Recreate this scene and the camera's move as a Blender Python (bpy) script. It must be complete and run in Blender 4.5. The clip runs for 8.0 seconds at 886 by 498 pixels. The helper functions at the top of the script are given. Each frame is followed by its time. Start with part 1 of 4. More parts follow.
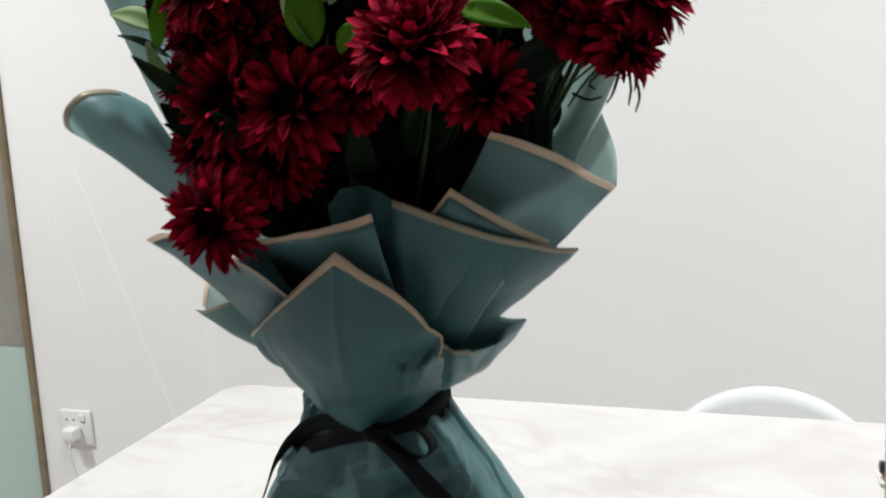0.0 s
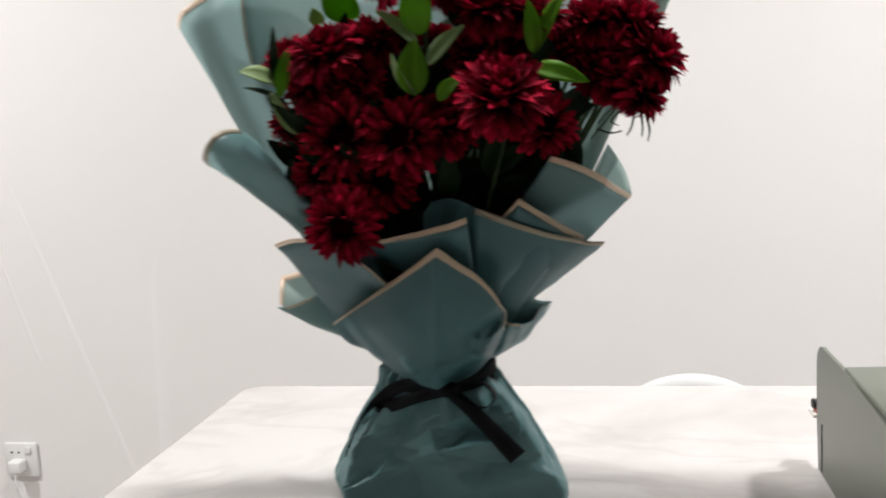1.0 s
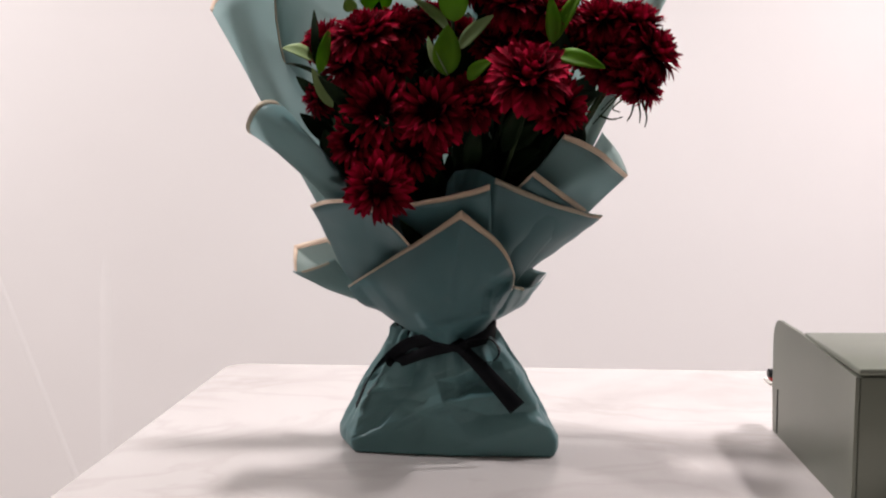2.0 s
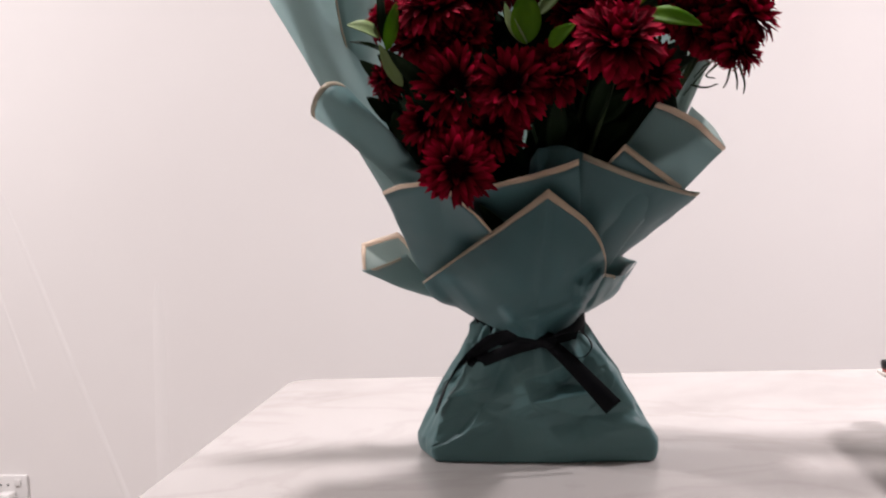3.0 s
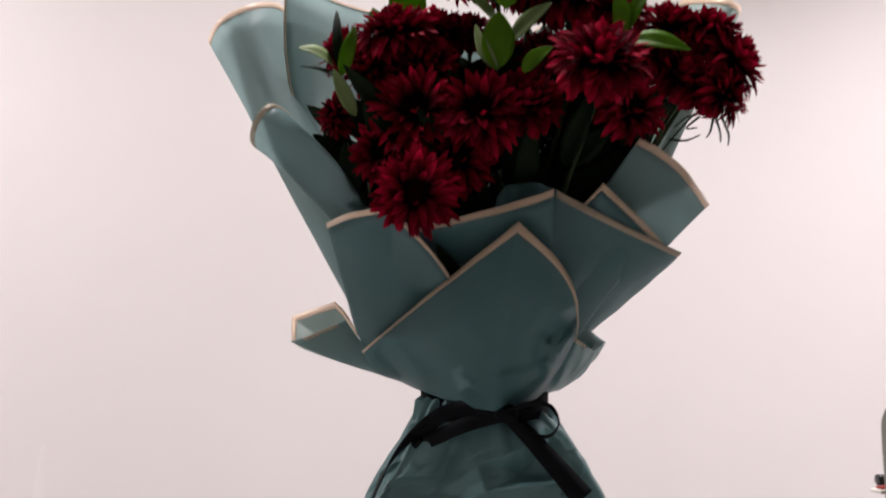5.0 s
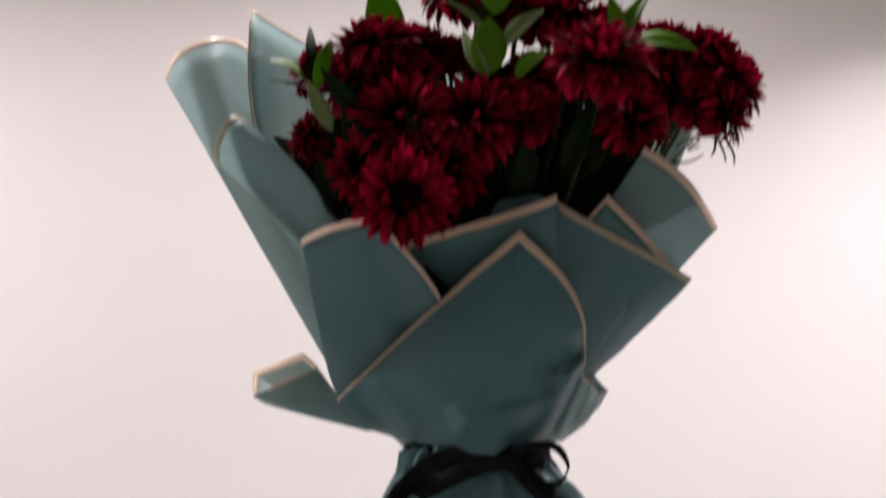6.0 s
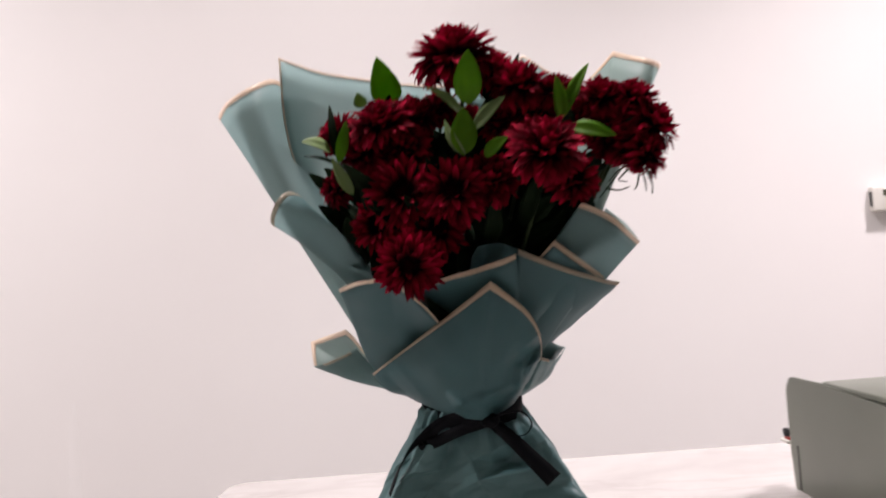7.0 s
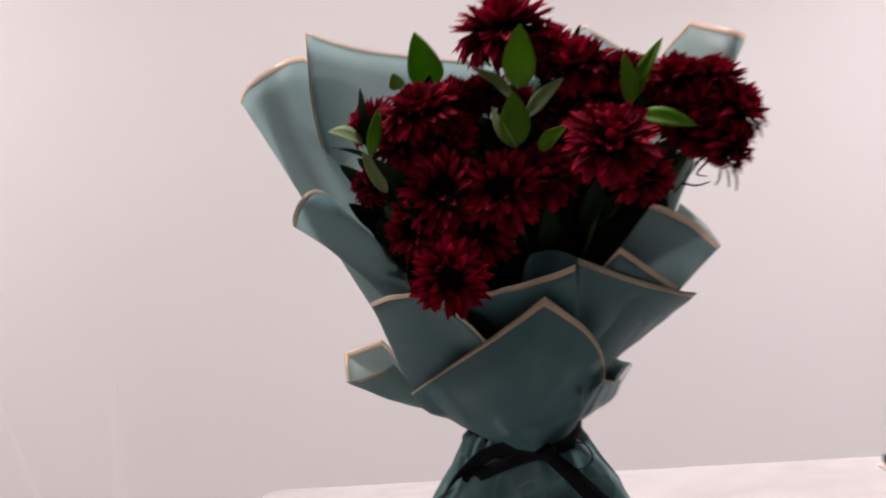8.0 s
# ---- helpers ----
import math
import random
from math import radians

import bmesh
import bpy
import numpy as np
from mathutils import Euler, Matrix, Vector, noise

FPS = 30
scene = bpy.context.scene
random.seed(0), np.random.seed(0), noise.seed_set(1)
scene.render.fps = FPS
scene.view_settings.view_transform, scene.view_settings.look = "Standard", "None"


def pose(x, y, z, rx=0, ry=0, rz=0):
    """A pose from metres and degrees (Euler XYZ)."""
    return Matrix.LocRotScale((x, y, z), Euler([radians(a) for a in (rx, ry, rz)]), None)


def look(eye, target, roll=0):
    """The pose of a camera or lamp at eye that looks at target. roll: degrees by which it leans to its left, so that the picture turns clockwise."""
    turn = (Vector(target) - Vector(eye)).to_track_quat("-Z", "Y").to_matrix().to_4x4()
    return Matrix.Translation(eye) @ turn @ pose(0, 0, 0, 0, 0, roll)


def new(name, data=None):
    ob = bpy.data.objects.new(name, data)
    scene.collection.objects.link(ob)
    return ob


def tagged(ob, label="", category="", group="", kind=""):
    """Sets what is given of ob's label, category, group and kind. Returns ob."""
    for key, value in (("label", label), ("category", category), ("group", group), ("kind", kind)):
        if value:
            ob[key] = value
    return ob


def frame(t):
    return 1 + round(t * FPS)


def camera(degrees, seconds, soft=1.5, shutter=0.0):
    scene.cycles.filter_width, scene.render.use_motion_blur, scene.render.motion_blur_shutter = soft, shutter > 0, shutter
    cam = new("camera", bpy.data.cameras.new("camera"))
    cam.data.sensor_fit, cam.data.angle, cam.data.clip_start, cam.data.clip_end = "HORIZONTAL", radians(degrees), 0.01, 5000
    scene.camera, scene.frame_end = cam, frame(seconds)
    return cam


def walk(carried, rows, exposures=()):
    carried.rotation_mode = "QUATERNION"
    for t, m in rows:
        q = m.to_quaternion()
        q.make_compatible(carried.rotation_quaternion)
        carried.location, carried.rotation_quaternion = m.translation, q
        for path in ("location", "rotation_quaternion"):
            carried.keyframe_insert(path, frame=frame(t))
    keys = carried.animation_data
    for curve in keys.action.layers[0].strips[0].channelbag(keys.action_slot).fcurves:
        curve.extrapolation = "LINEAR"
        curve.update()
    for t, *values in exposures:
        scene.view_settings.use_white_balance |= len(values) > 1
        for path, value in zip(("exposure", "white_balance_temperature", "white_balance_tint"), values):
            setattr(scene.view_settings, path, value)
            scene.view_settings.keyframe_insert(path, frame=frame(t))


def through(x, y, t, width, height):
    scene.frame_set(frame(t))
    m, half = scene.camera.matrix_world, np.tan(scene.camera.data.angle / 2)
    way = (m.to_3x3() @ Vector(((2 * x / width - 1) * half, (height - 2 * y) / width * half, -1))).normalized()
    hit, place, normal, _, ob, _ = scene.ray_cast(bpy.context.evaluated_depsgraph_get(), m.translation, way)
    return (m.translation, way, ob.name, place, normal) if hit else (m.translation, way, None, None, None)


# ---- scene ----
cam = camera(47.0, 8.0, soft=2.0, shutter=0.4)
EXPOSURES = [(0.0, 0.10, 6050, -4), (0.6, 0.11, 6150, -3), (1.2, 0.13, 6350, 2), (2.3, 0.09, 6500, 11), (4.5, 0.01, 6500, 12), (7.0, 0.07, 6500, 12), (7.5, -0.02, 6500, 13), (8.0, -0.17, 6500, 14)]
PATH = [
    (0, (0.285, -0.65, 1.131), (-0.356, 1.211, 0.775), -2.8),
    (0.2, (0.293, -0.716, 1.11), (-0.324, 1.161, 0.8), -3.6),
    (0.4, (0.288, -0.755, 1.121), (-0.289, 1.118, 0.721), -3.8),
    (0.6, (0.274, -0.789, 1.137), (-0.243, 1.103, 0.748), -3.4),
    (0.8, (0.238, -0.843, 1.153), (-0.204, 1.078, 0.814), -3.5),
    (1, (0.187, -0.911, 1.143), (-0.197, 1.03, 0.85), -3.2),
    (1.2, (0.135, -0.977, 1.142), (-0.195, 0.977, 0.871), -2.8),
    (2.3, (0.085, -1.039, 1.065), (-0.097, 0.94, 0.844), -0.1),
    (2.5, (0.074, -1.008, 1.05), (-0.169, 0.965, 0.835), -1.0),
    (3, (0.046, -0.967, 1.042), (-0.229, 1.008, 0.882), -2.7),
    (3.5, (0.014, -0.967, 1.018), (-0.229, 1.018, 0.982), -1.6),
    (4, (-0.006, -0.969, 1.003), (-0.222, 1.019, 1.063), 0.1),
    (4.5, (-0.001, -0.964, 0.997), (-0.135, 1.02, 1.212), 0.9),
    (4.7, (0.008, -0.926, 0.96), (-0.112, 1.059, 1.179), 0.5),
    (5.8, (-0.048, -0.707, 0.759), (-0.043, 1.193, 1.383), -1.5),
    (6, (-0.048, -0.731, 0.793), (-0.01, 1.169, 1.417), -1.6),
    (6.5, (-0.043, -0.888, 0.941), (-0.061, 1.096, 1.189), -1.9),
    (7, (-0.002, -1.072, 1.024), (-0.051, 0.926, 1.084), -4.5),
    (7.2, (0.003, -1.153, 1.064), (-0.03, 0.847, 1.082), -6.2),
    (7.5, (-0.004, -1.148, 1.064), (-0.034, 0.852, 1.088), -6.6),
    (8, (0.01, -0.932, 1.073), (-0.165, 1.06, 1.054), -4.4),
]
walk(cam, [(t, look(eye, target, roll)) for t, eye, target, roll in PATH], EXPOSURES)

# ---- world, lamps, exposure ----
world = bpy.data.worlds.new("room_air")
world.use_nodes = True
world.node_tree.nodes["Background"].inputs[0].default_value = (0.9, 0.95, 1.0, 1)
world.node_tree.nodes["Background"].inputs[1].default_value = 0.02
scene.world = world

TABLE = 0.75
WALL_Y = 1.35
CEIL = 2.55


def downlamp(x, y, power, spread, size, tint):
    lamp = bpy.data.lights.new("downlight_lamp", "AREA")
    lamp.shape, lamp.size, lamp.energy, lamp.color = "DISK", size, power, tint
    lamp.spread = radians(spread)
    ob = new("downlight_lamp", lamp)
    ob.matrix_world = pose(x, y, CEIL - 0.02)
    return ob


LAMPS = [(-2.0, 0.14, 46.0, 170, (1.0, 0.922, 0.94)), (1.3, 0.5, 26.0, 114, (1.0, 0.915, 0.95)), (-0.1, 0.22, 21.0, 152, (1.0, 0.92, 0.945))]
for lx, ly, lp, ls, tint in LAMPS:
    downlamp(lx, ly, lp, ls, 0.18, tint)


# ---- materials ----
def material(name, rough=0.5, metal=0.0):
    m = bpy.data.materials.new(name)
    m.use_nodes = True
    nt = m.node_tree
    b = nt.nodes["Principled BSDF"]
    b.inputs["Roughness"].default_value = rough
    b.inputs["Metallic"].default_value = metal
    return m, nt, b


def noise_ramp(nt, scale, stops, detail=4.0, distort=0.0, coords="Object"):
    tc = nt.nodes.new("ShaderNodeTexCoord")
    n = nt.nodes.new("ShaderNodeTexNoise")
    n.inputs["Scale"].default_value, n.inputs["Detail"].default_value, n.inputs["Distortion"].default_value = scale, detail, distort
    nt.links.new(tc.outputs[coords], n.inputs["Vector"])
    r = nt.nodes.new("ShaderNodeValToRGB")
    els = r.color_ramp.elements
    while len(els) < len(stops):
        els.new(0.5)
    for e, (p, c) in zip(els, stops):
        e.position, e.color = p, (*c, 1)
    nt.links.new(n.outputs["Fac"], r.inputs["Fac"])
    return r, n, tc


def bump(nt, b, scale, strength, distance=0.001, detail=5.0):
    tc = nt.nodes.new("ShaderNodeTexCoord")
    n = nt.nodes.new("ShaderNodeTexNoise")
    n.inputs["Scale"].default_value, n.inputs["Detail"].default_value = scale, detail
    nt.links.new(tc.outputs["Object"], n.inputs["Vector"])
    bp = nt.nodes.new("ShaderNodeBump")
    bp.inputs["Strength"].default_value, bp.inputs["Distance"].default_value = strength, distance
    nt.links.new(n.outputs["Fac"], bp.inputs["Height"])
    nt.links.new(bp.outputs["Normal"], b.inputs["Normal"])


def simple(name, dark, light, rough, scale=30.0, metal=0.0, bscale=0.0, bstr=0.2, bdist=0.001):
    m, nt, b = material(name, rough, metal)
    r, n, tc = noise_ramp(nt, scale, [(0.3, dark), (0.7, light)])
    nt.links.new(r.outputs["Color"], b.inputs["Base Color"])
    if bscale:
        bump(nt, b, bscale, bstr, bdist)
    return m


def marble_material():
    m, nt, b = material("white_marble", 0.26)
    b.inputs["Specular IOR Level"].default_value = 0.35
    base, n1, tc = noise_ramp(nt, 2.2, [(0.28, (0.38, 0.355, 0.335)), (0.5, (0.475, 0.45, 0.43)), (0.72, (0.50, 0.48, 0.46))], 8.0, 0.8)
    mp = nt.nodes.new("ShaderNodeMapping")
    mp.inputs["Rotation"].default_value = (0, 0, 0.5)
    mp.inputs["Scale"].default_value = (1.5, 2.6, 1.0)
    nt.links.new(tc.outputs["Object"], mp.inputs["Vector"])
    v = nt.nodes.new("ShaderNodeTexNoise")
    v.inputs["Scale"].default_value, v.inputs["Detail"].default_value, v.inputs["Distortion"].default_value = 1.7, 9.0, 1.6
    nt.links.new(mp.outputs["Vector"], v.inputs["Vector"])
    vr = nt.nodes.new("ShaderNodeValToRGB")
    els = vr.color_ramp.elements
    els.new(0.5)
    for e, (p, c) in zip(els, [(0.455, (1, 1, 1)), (0.5, (0.80, 0.78, 0.76)), (0.545, (1, 1, 1))]):
        e.position, e.color = p, (*c, 1)
    nt.links.new(v.outputs["Fac"], vr.inputs["Fac"])
    mix = nt.nodes.new("ShaderNodeMix")
    mix.data_type, mix.blend_type = "RGBA", "MULTIPLY"
    mix.inputs["Factor"].default_value = 0.36
    nt.links.new(base.outputs["Color"], mix.inputs[6])
    nt.links.new(vr.outputs["Color"], mix.inputs[7])
    nt.links.new(mix.outputs[2], b.inputs["Base Color"])
    return m


def glow_through(nt, b, colour, amount):
    """Light that passes through a thin sheet."""
    tr = nt.nodes.new("ShaderNodeBsdfTranslucent")
    if isinstance(colour, tuple):
        tr.inputs["Color"].default_value = (*colour, 1)
    else:
        nt.links.new(colour, tr.inputs["Color"])
    mx = nt.nodes.new("ShaderNodeMixShader")
    mx.inputs[0].default_value = amount
    nt.links.new(b.outputs[0], mx.inputs[1])
    nt.links.new(tr.outputs[0], mx.inputs[2])
    nt.links.new(mx.outputs[0], nt.nodes["Material Output"].inputs["Surface"])


def folds(nt, b, scale, distance):
    """Sharp small folds as relief."""
    tc = nt.nodes.new("ShaderNodeTexCoord")
    wob = nt.nodes.new("ShaderNodeTexNoise")
    wob.inputs["Scale"].default_value = scale * 0.7
    add = nt.nodes.new("ShaderNodeVectorMath")
    add.operation = "MULTIPLY_ADD"
    add.inputs[1].default_value = (0.03, 0.03, 0.03)
    nt.links.new(tc.outputs["Object"], wob.inputs["Vector"])
    nt.links.new(wob.outputs["Color"], add.inputs[0])
    nt.links.new(tc.outputs["Object"], add.inputs[2])
    mp = nt.nodes.new("ShaderNodeMapping")
    mp.inputs["Rotation"].default_value = (0.4, 0.7, 0.3)
    mp.inputs["Scale"].default_value = (1.0, 1.0, 0.6)
    nt.links.new(add.outputs[0], mp.inputs["Vector"])
    v = nt.nodes.new("ShaderNodeTexVoronoi")
    v.inputs["Scale"].default_value = scale
    nt.links.new(mp.outputs["Vector"], v.inputs["Vector"])
    bp = nt.nodes.new("ShaderNodeBump")
    bp.inputs["Strength"].default_value, bp.inputs["Distance"].default_value = 1.0, distance
    nt.links.new(v.outputs["Distance"], bp.inputs["Height"])
    nt.links.new(bp.outputs["Normal"], b.inputs["Normal"])


def paper_material(name, dark, light, rough, through=0.55, relief=0.0012):
    m, nt, b = material(name, rough)
    r, n, tc = noise_ramp(nt, 9.0, [(0.3, dark), (0.7, light)], 5.0)
    nt.links.new(r.outputs["Color"], b.inputs["Base Color"])
    b.inputs["Coat Weight"].default_value = 0.0
    folds(nt, b, 34.0 if relief > 0.002 else 16.0, relief)
    b.inputs["Specular IOR Level"].default_value = 0.38
    glow_through(nt, b, (0.64, 0.755, 0.745), through)
    return m


WALL = simple("white_wall_paint", (0.80, 0.775, 0.755), (0.83, 0.81, 0.79), 0.55, 1.3, bscale=180.0, bstr=0.06)
CEILING = simple("ceiling_paint", (0.80, 0.78, 0.76), (0.83, 0.81, 0.79), 0.8, 2.0)
FLOOR = simple("pale_floor_tile", (0.38, 0.355, 0.335), (0.45, 0.425, 0.40), 0.3, 3.0)
MARBLE = marble_material()
# one teal paper in several tones, its light and shade painted into each
PAPER_LIT = paper_material("teal_wrapping_paper_lit", (0.132, 0.214, 0.212), (0.180, 0.264, 0.26), 0.55, 0.6, 0.0005)
PAPER_HALF_LIT = paper_material("teal_paper_half_lit", (0.085, 0.172, 0.176), (0.118, 0.216, 0.218), 0.45, 0.5, 0.0006)
PAPER_SHADED = paper_material("teal_layered_paper_shaded", (0.040, 0.112, 0.122), (0.060, 0.145, 0.155), 0.5, 0.2)
PAPER_BACK_AND_LIT = paper_material("pale_reverse_and_lit_paper", (0.20, 0.265, 0.235), (0.27, 0.33, 0.29), 0.5, 0.5)
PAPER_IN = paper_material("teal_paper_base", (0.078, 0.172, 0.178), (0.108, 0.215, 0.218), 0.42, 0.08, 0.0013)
GOLD = simple("gold_print", (0.60, 0.475, 0.335), (0.70, 0.565, 0.41), 0.34, 40.0, 0.1)
glow_through(GOLD.node_tree, GOLD.node_tree.nodes["Principled BSDF"], (1.0, 0.9, 0.82), 0.62)
RIBBON = simple("black_satin", (0.003, 0.0035, 0.005), (0.006, 0.007, 0.009), 0.65, 60.0)
RIBBON.node_tree.nodes["Principled BSDF"].inputs["Specular IOR Level"].default_value = 0.09
def leaf_material(name, dark, light, through, amount):
    m, nt, b = material(name, 0.5)
    b.inputs["Specular IOR Level"].default_value = 0.12
    r, n, tc = noise_ramp(nt, 30.0, [(0.3, dark), (0.7, light)])
    nt.links.new(r.outputs["Color"], b.inputs["Base Color"])
    bump(nt, b, 140.0, 0.25, 0.001)
    glow_through(nt, b, through, amount)
    return m


LEAF = leaf_material("fresh_green_leaf", (0.075, 0.18, 0.007), (0.125, 0.27, 0.014), (0.16, 0.38, 0.01), 0.35)
LEAF_PALE = leaf_material("pale_leaf_back", (0.17, 0.25, 0.10), (0.27, 0.35, 0.16), (0.24, 0.38, 0.09), 0.3)
# near-black green: shade inside the bouquet is put into the leaf colour
LEAF_SHADE_DARK = leaf_material("shade_dark_leaf", (0.004, 0.009, 0.003), (0.009, 0.02, 0.007), (0.006, 0.016, 0.004), 0.05)
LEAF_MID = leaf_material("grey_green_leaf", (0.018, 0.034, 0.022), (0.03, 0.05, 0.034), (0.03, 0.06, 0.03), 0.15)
LEAF_SHADE_DARK.node_tree.nodes["Principled BSDF"].inputs["Specular IOR Level"].default_value = 0.06
STEM = simple("green_stem", (0.018, 0.034, 0.012), (0.04, 0.06, 0.024), 0.6, 40.0)
STEM.node_tree.nodes["Principled BSDF"].inputs["Specular IOR Level"].default_value = 0.15
BOXMETAL = simple("grey_olive_metal", (0.140, 0.154, 0.120), (0.164, 0.178, 0.140), 0.36, 8.0, 0.2, 300.0, 0.05)
DARK = simple("dark_slot", (0.01, 0.01, 0.01), (0.02, 0.02, 0.02), 0.6)
BLACKPL = simple("black_plastic", (0.012, 0.012, 0.013), (0.02, 0.02, 0.022), 0.35)
REDPL = simple("red_plastic", (0.4, 0.03, 0.02), (0.5, 0.05, 0.04), 0.4)
WHITEPL = simple("white_plastic", (0.72, 0.71, 0.69), (0.78, 0.77, 0.75), 0.3, 10.0)
CREAMPL = simple("cream_plastic", (0.62, 0.6, 0.55), (0.68, 0.66, 0.6), 0.4, 10.0)
LCD = simple("lcd_grey_green", (0.055, 0.055, 0.035), (0.08, 0.08, 0.05), 0.35)
CHAIR = simple("white_gloss_shell", (0.62, 0.62, 0.61), (0.66, 0.66, 0.65), 0.12, 5.0)
STEEL = simple("brushed_steel", (0.5, 0.5, 0.5), (0.6, 0.6, 0.6), 0.3, 50.0, 1.0)
BRONZE = simple("bronze_frame", (0.20, 0.16, 0.10), (0.28, 0.22, 0.14), 0.4, 30.0, 0.4)
PANEL_G = simple("pale_green_glass", (0.42, 0.52, 0.47), (0.48, 0.58, 0.53), 0.2, 2.0)
PANEL_D = simple("grey_brown_panel", (0.24, 0.23, 0.2), (0.3, 0.29, 0.26), 0.3, 6.0)


def petal_material():
    m, nt, b = material("crimson_petals", 0.7)
    b.inputs["Specular IOR Level"].default_value = 0.04
    geo = nt.nodes.new("ShaderNodeNewGeometry")
    r = nt.nodes.new("ShaderNodeValToRGB")
    els = r.color_ramp.elements
    els[0].color, els[1].color = (0.10, 0.001, 0.007, 1), (0.47, 0.005, 0.037, 1)
    nt.links.new(geo.outputs["Random Per Island"], r.inputs["Fac"])
    # velvet-dark heart with the shade between petals painted in, clearer red towards the petal tips
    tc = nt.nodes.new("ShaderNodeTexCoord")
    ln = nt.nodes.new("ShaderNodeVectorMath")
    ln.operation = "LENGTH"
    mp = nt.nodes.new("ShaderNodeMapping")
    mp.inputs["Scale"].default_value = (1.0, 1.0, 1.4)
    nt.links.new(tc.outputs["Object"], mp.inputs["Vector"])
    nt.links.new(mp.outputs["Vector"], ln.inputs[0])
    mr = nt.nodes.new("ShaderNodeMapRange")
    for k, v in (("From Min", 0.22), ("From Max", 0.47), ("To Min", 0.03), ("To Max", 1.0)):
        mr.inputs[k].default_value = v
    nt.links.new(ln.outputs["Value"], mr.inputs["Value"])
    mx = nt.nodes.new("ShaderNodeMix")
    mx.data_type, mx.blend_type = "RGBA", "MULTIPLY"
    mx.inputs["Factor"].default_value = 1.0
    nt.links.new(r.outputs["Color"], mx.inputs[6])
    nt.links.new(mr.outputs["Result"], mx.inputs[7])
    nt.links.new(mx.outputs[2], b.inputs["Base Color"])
    glow_through(nt, b, mx.outputs[2], 0.14)
    bump(nt, b, 260.0, 0.3, 0.0008, 2.0)
    return m


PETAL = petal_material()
# near-black eye with the shade in the flower's heart put into its colour
CENTRE = simple("shaded_flower_eye", (0.006, 0.001, 0.001), (0.025, 0.001, 0.003), 0.9, 200.0)
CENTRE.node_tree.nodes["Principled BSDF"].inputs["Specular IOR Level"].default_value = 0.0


def lamp_material():
    m, nt, b = material("lamp_glow", 0.4)
    b.inputs["Emission Color"].default_value = (1, 0.95, 0.88, 1)
    b.inputs["Emission Strength"].default_value = 6.0
    return m


GLOW = lamp_material()


# ---- builders ----
def mesh_from(bm, name, mat, smooth=True):
    bmesh.ops.recalc_face_normals(bm, faces=bm.faces)
    me = bpy.data.meshes.new(name)
    for f in bm.faces:
        f.smooth = smooth
    bm.to_mesh(me)
    bm.free()
    me.materials.append(mat)
    return me


def part(name, bm, mat, parent=None, label="", smooth=True):
    ob = new(name, mesh_from(bm, name, mat, smooth))
    if parent:
        ob.parent = parent
    if label:
        ob["label"] = label
    return ob


def thing(name, label, category, group="", at=(0, 0, 0)):
    ob = new(name)
    ob.location = at
    return tagged(ob, label, category, group)


def box(x0, x1, y0, y1, z0, z1, bevel=0.0, bm=None, segs=2):
    bm2 = bmesh.new()
    bmesh.ops.create_cube(bm2, size=1, matrix=Matrix.Translation(((x0 + x1) / 2, (y0 + y1) / 2, (z0 + z1) / 2)) @ Matrix.Diagonal((x1 - x0, y1 - y0, z1 - z0, 1)))
    if bevel:
        bmesh.ops.bevel(bm2, geom=bm2.edges[:], offset=bevel, segments=segs, affect="EDGES", profile=0.5)
    if bm is None:
        return bm2
    tmp = bpy.data.meshes.new("tmp")
    bm2.to_mesh(tmp)
    bm.from_mesh(tmp)
    bm2.free()
    bpy.data.meshes.remove(tmp)
    return bm


def prism(outline, z0, z1, bevel=0.0):
    """A slab with the given outline in x, y."""
    bm = bmesh.new()
    lo = [bm.verts.new((x, y, z0)) for x, y in outline]
    hi = [bm.verts.new((x, y, z1)) for x, y in outline]
    n = len(lo)
    bm.faces.new(lo[::-1]), bm.faces.new(hi)
    for i in range(n):
        bm.faces.new((lo[i], lo[(i + 1) % n], hi[(i + 1) % n], hi[i]))
    if bevel:
        edges = [e for e in bm.edges if abs(e.verts[0].co.z - e.verts[1].co.z) < 1e-6]
        bmesh.ops.bevel(bm, geom=edges, offset=bevel, segments=2, affect="EDGES", profile=0.5)
    return bm


def rounded(x0, x1, y0, y1, r, n=6):
    pts = []
    for cx, cy, a in ((x1 - r, y1 - r, 0), (x0 + r, y1 - r, 90), (x0 + r, y0 + r, 180), (x1 - r, y0 + r, 270)):
        for i in range(n + 1):
            t = radians(a + 90 * i / n)
            pts.append((cx + r * math.cos(t), cy + r * math.sin(t)))
    return pts


def tube(points, radius, sides=8, taper=1.0, bm=None):
    bm = bm or bmesh.new()
    pts = [Vector(p) for p in points]
    rings = []
    for i, p in enumerate(pts):
        d = (pts[min(i + 1, len(pts) - 1)] - pts[max(i - 1, 0)]).normalized()
        a = d.orthogonal().normalized()
        b = d.cross(a)
        r = radius * (1 + (taper - 1) * i / max(1, len(pts) - 1))
        rings.append([bm.verts.new(p + r * (math.cos(2 * math.pi * k / sides) * a + math.sin(2 * math.pi * k / sides) * b)) for k in range(sides)])
    for r0, r1 in zip(rings, rings[1:]):
        o = min(range(sides), key=lambda s: (r0[0].co - r1[s].co).length)
        for k in range(sides):
            bm.faces.new((r0[k], r0[(k + 1) % sides], r1[(k + 1 + o) % sides], r1[(k + o) % sides]))
    bm.faces.new(rings[0][::-1]), bm.faces.new(rings[-1])
    return bm


def steps(a, b, n):
    return [a + (b - a) * i / n for i in range(n + 1)]


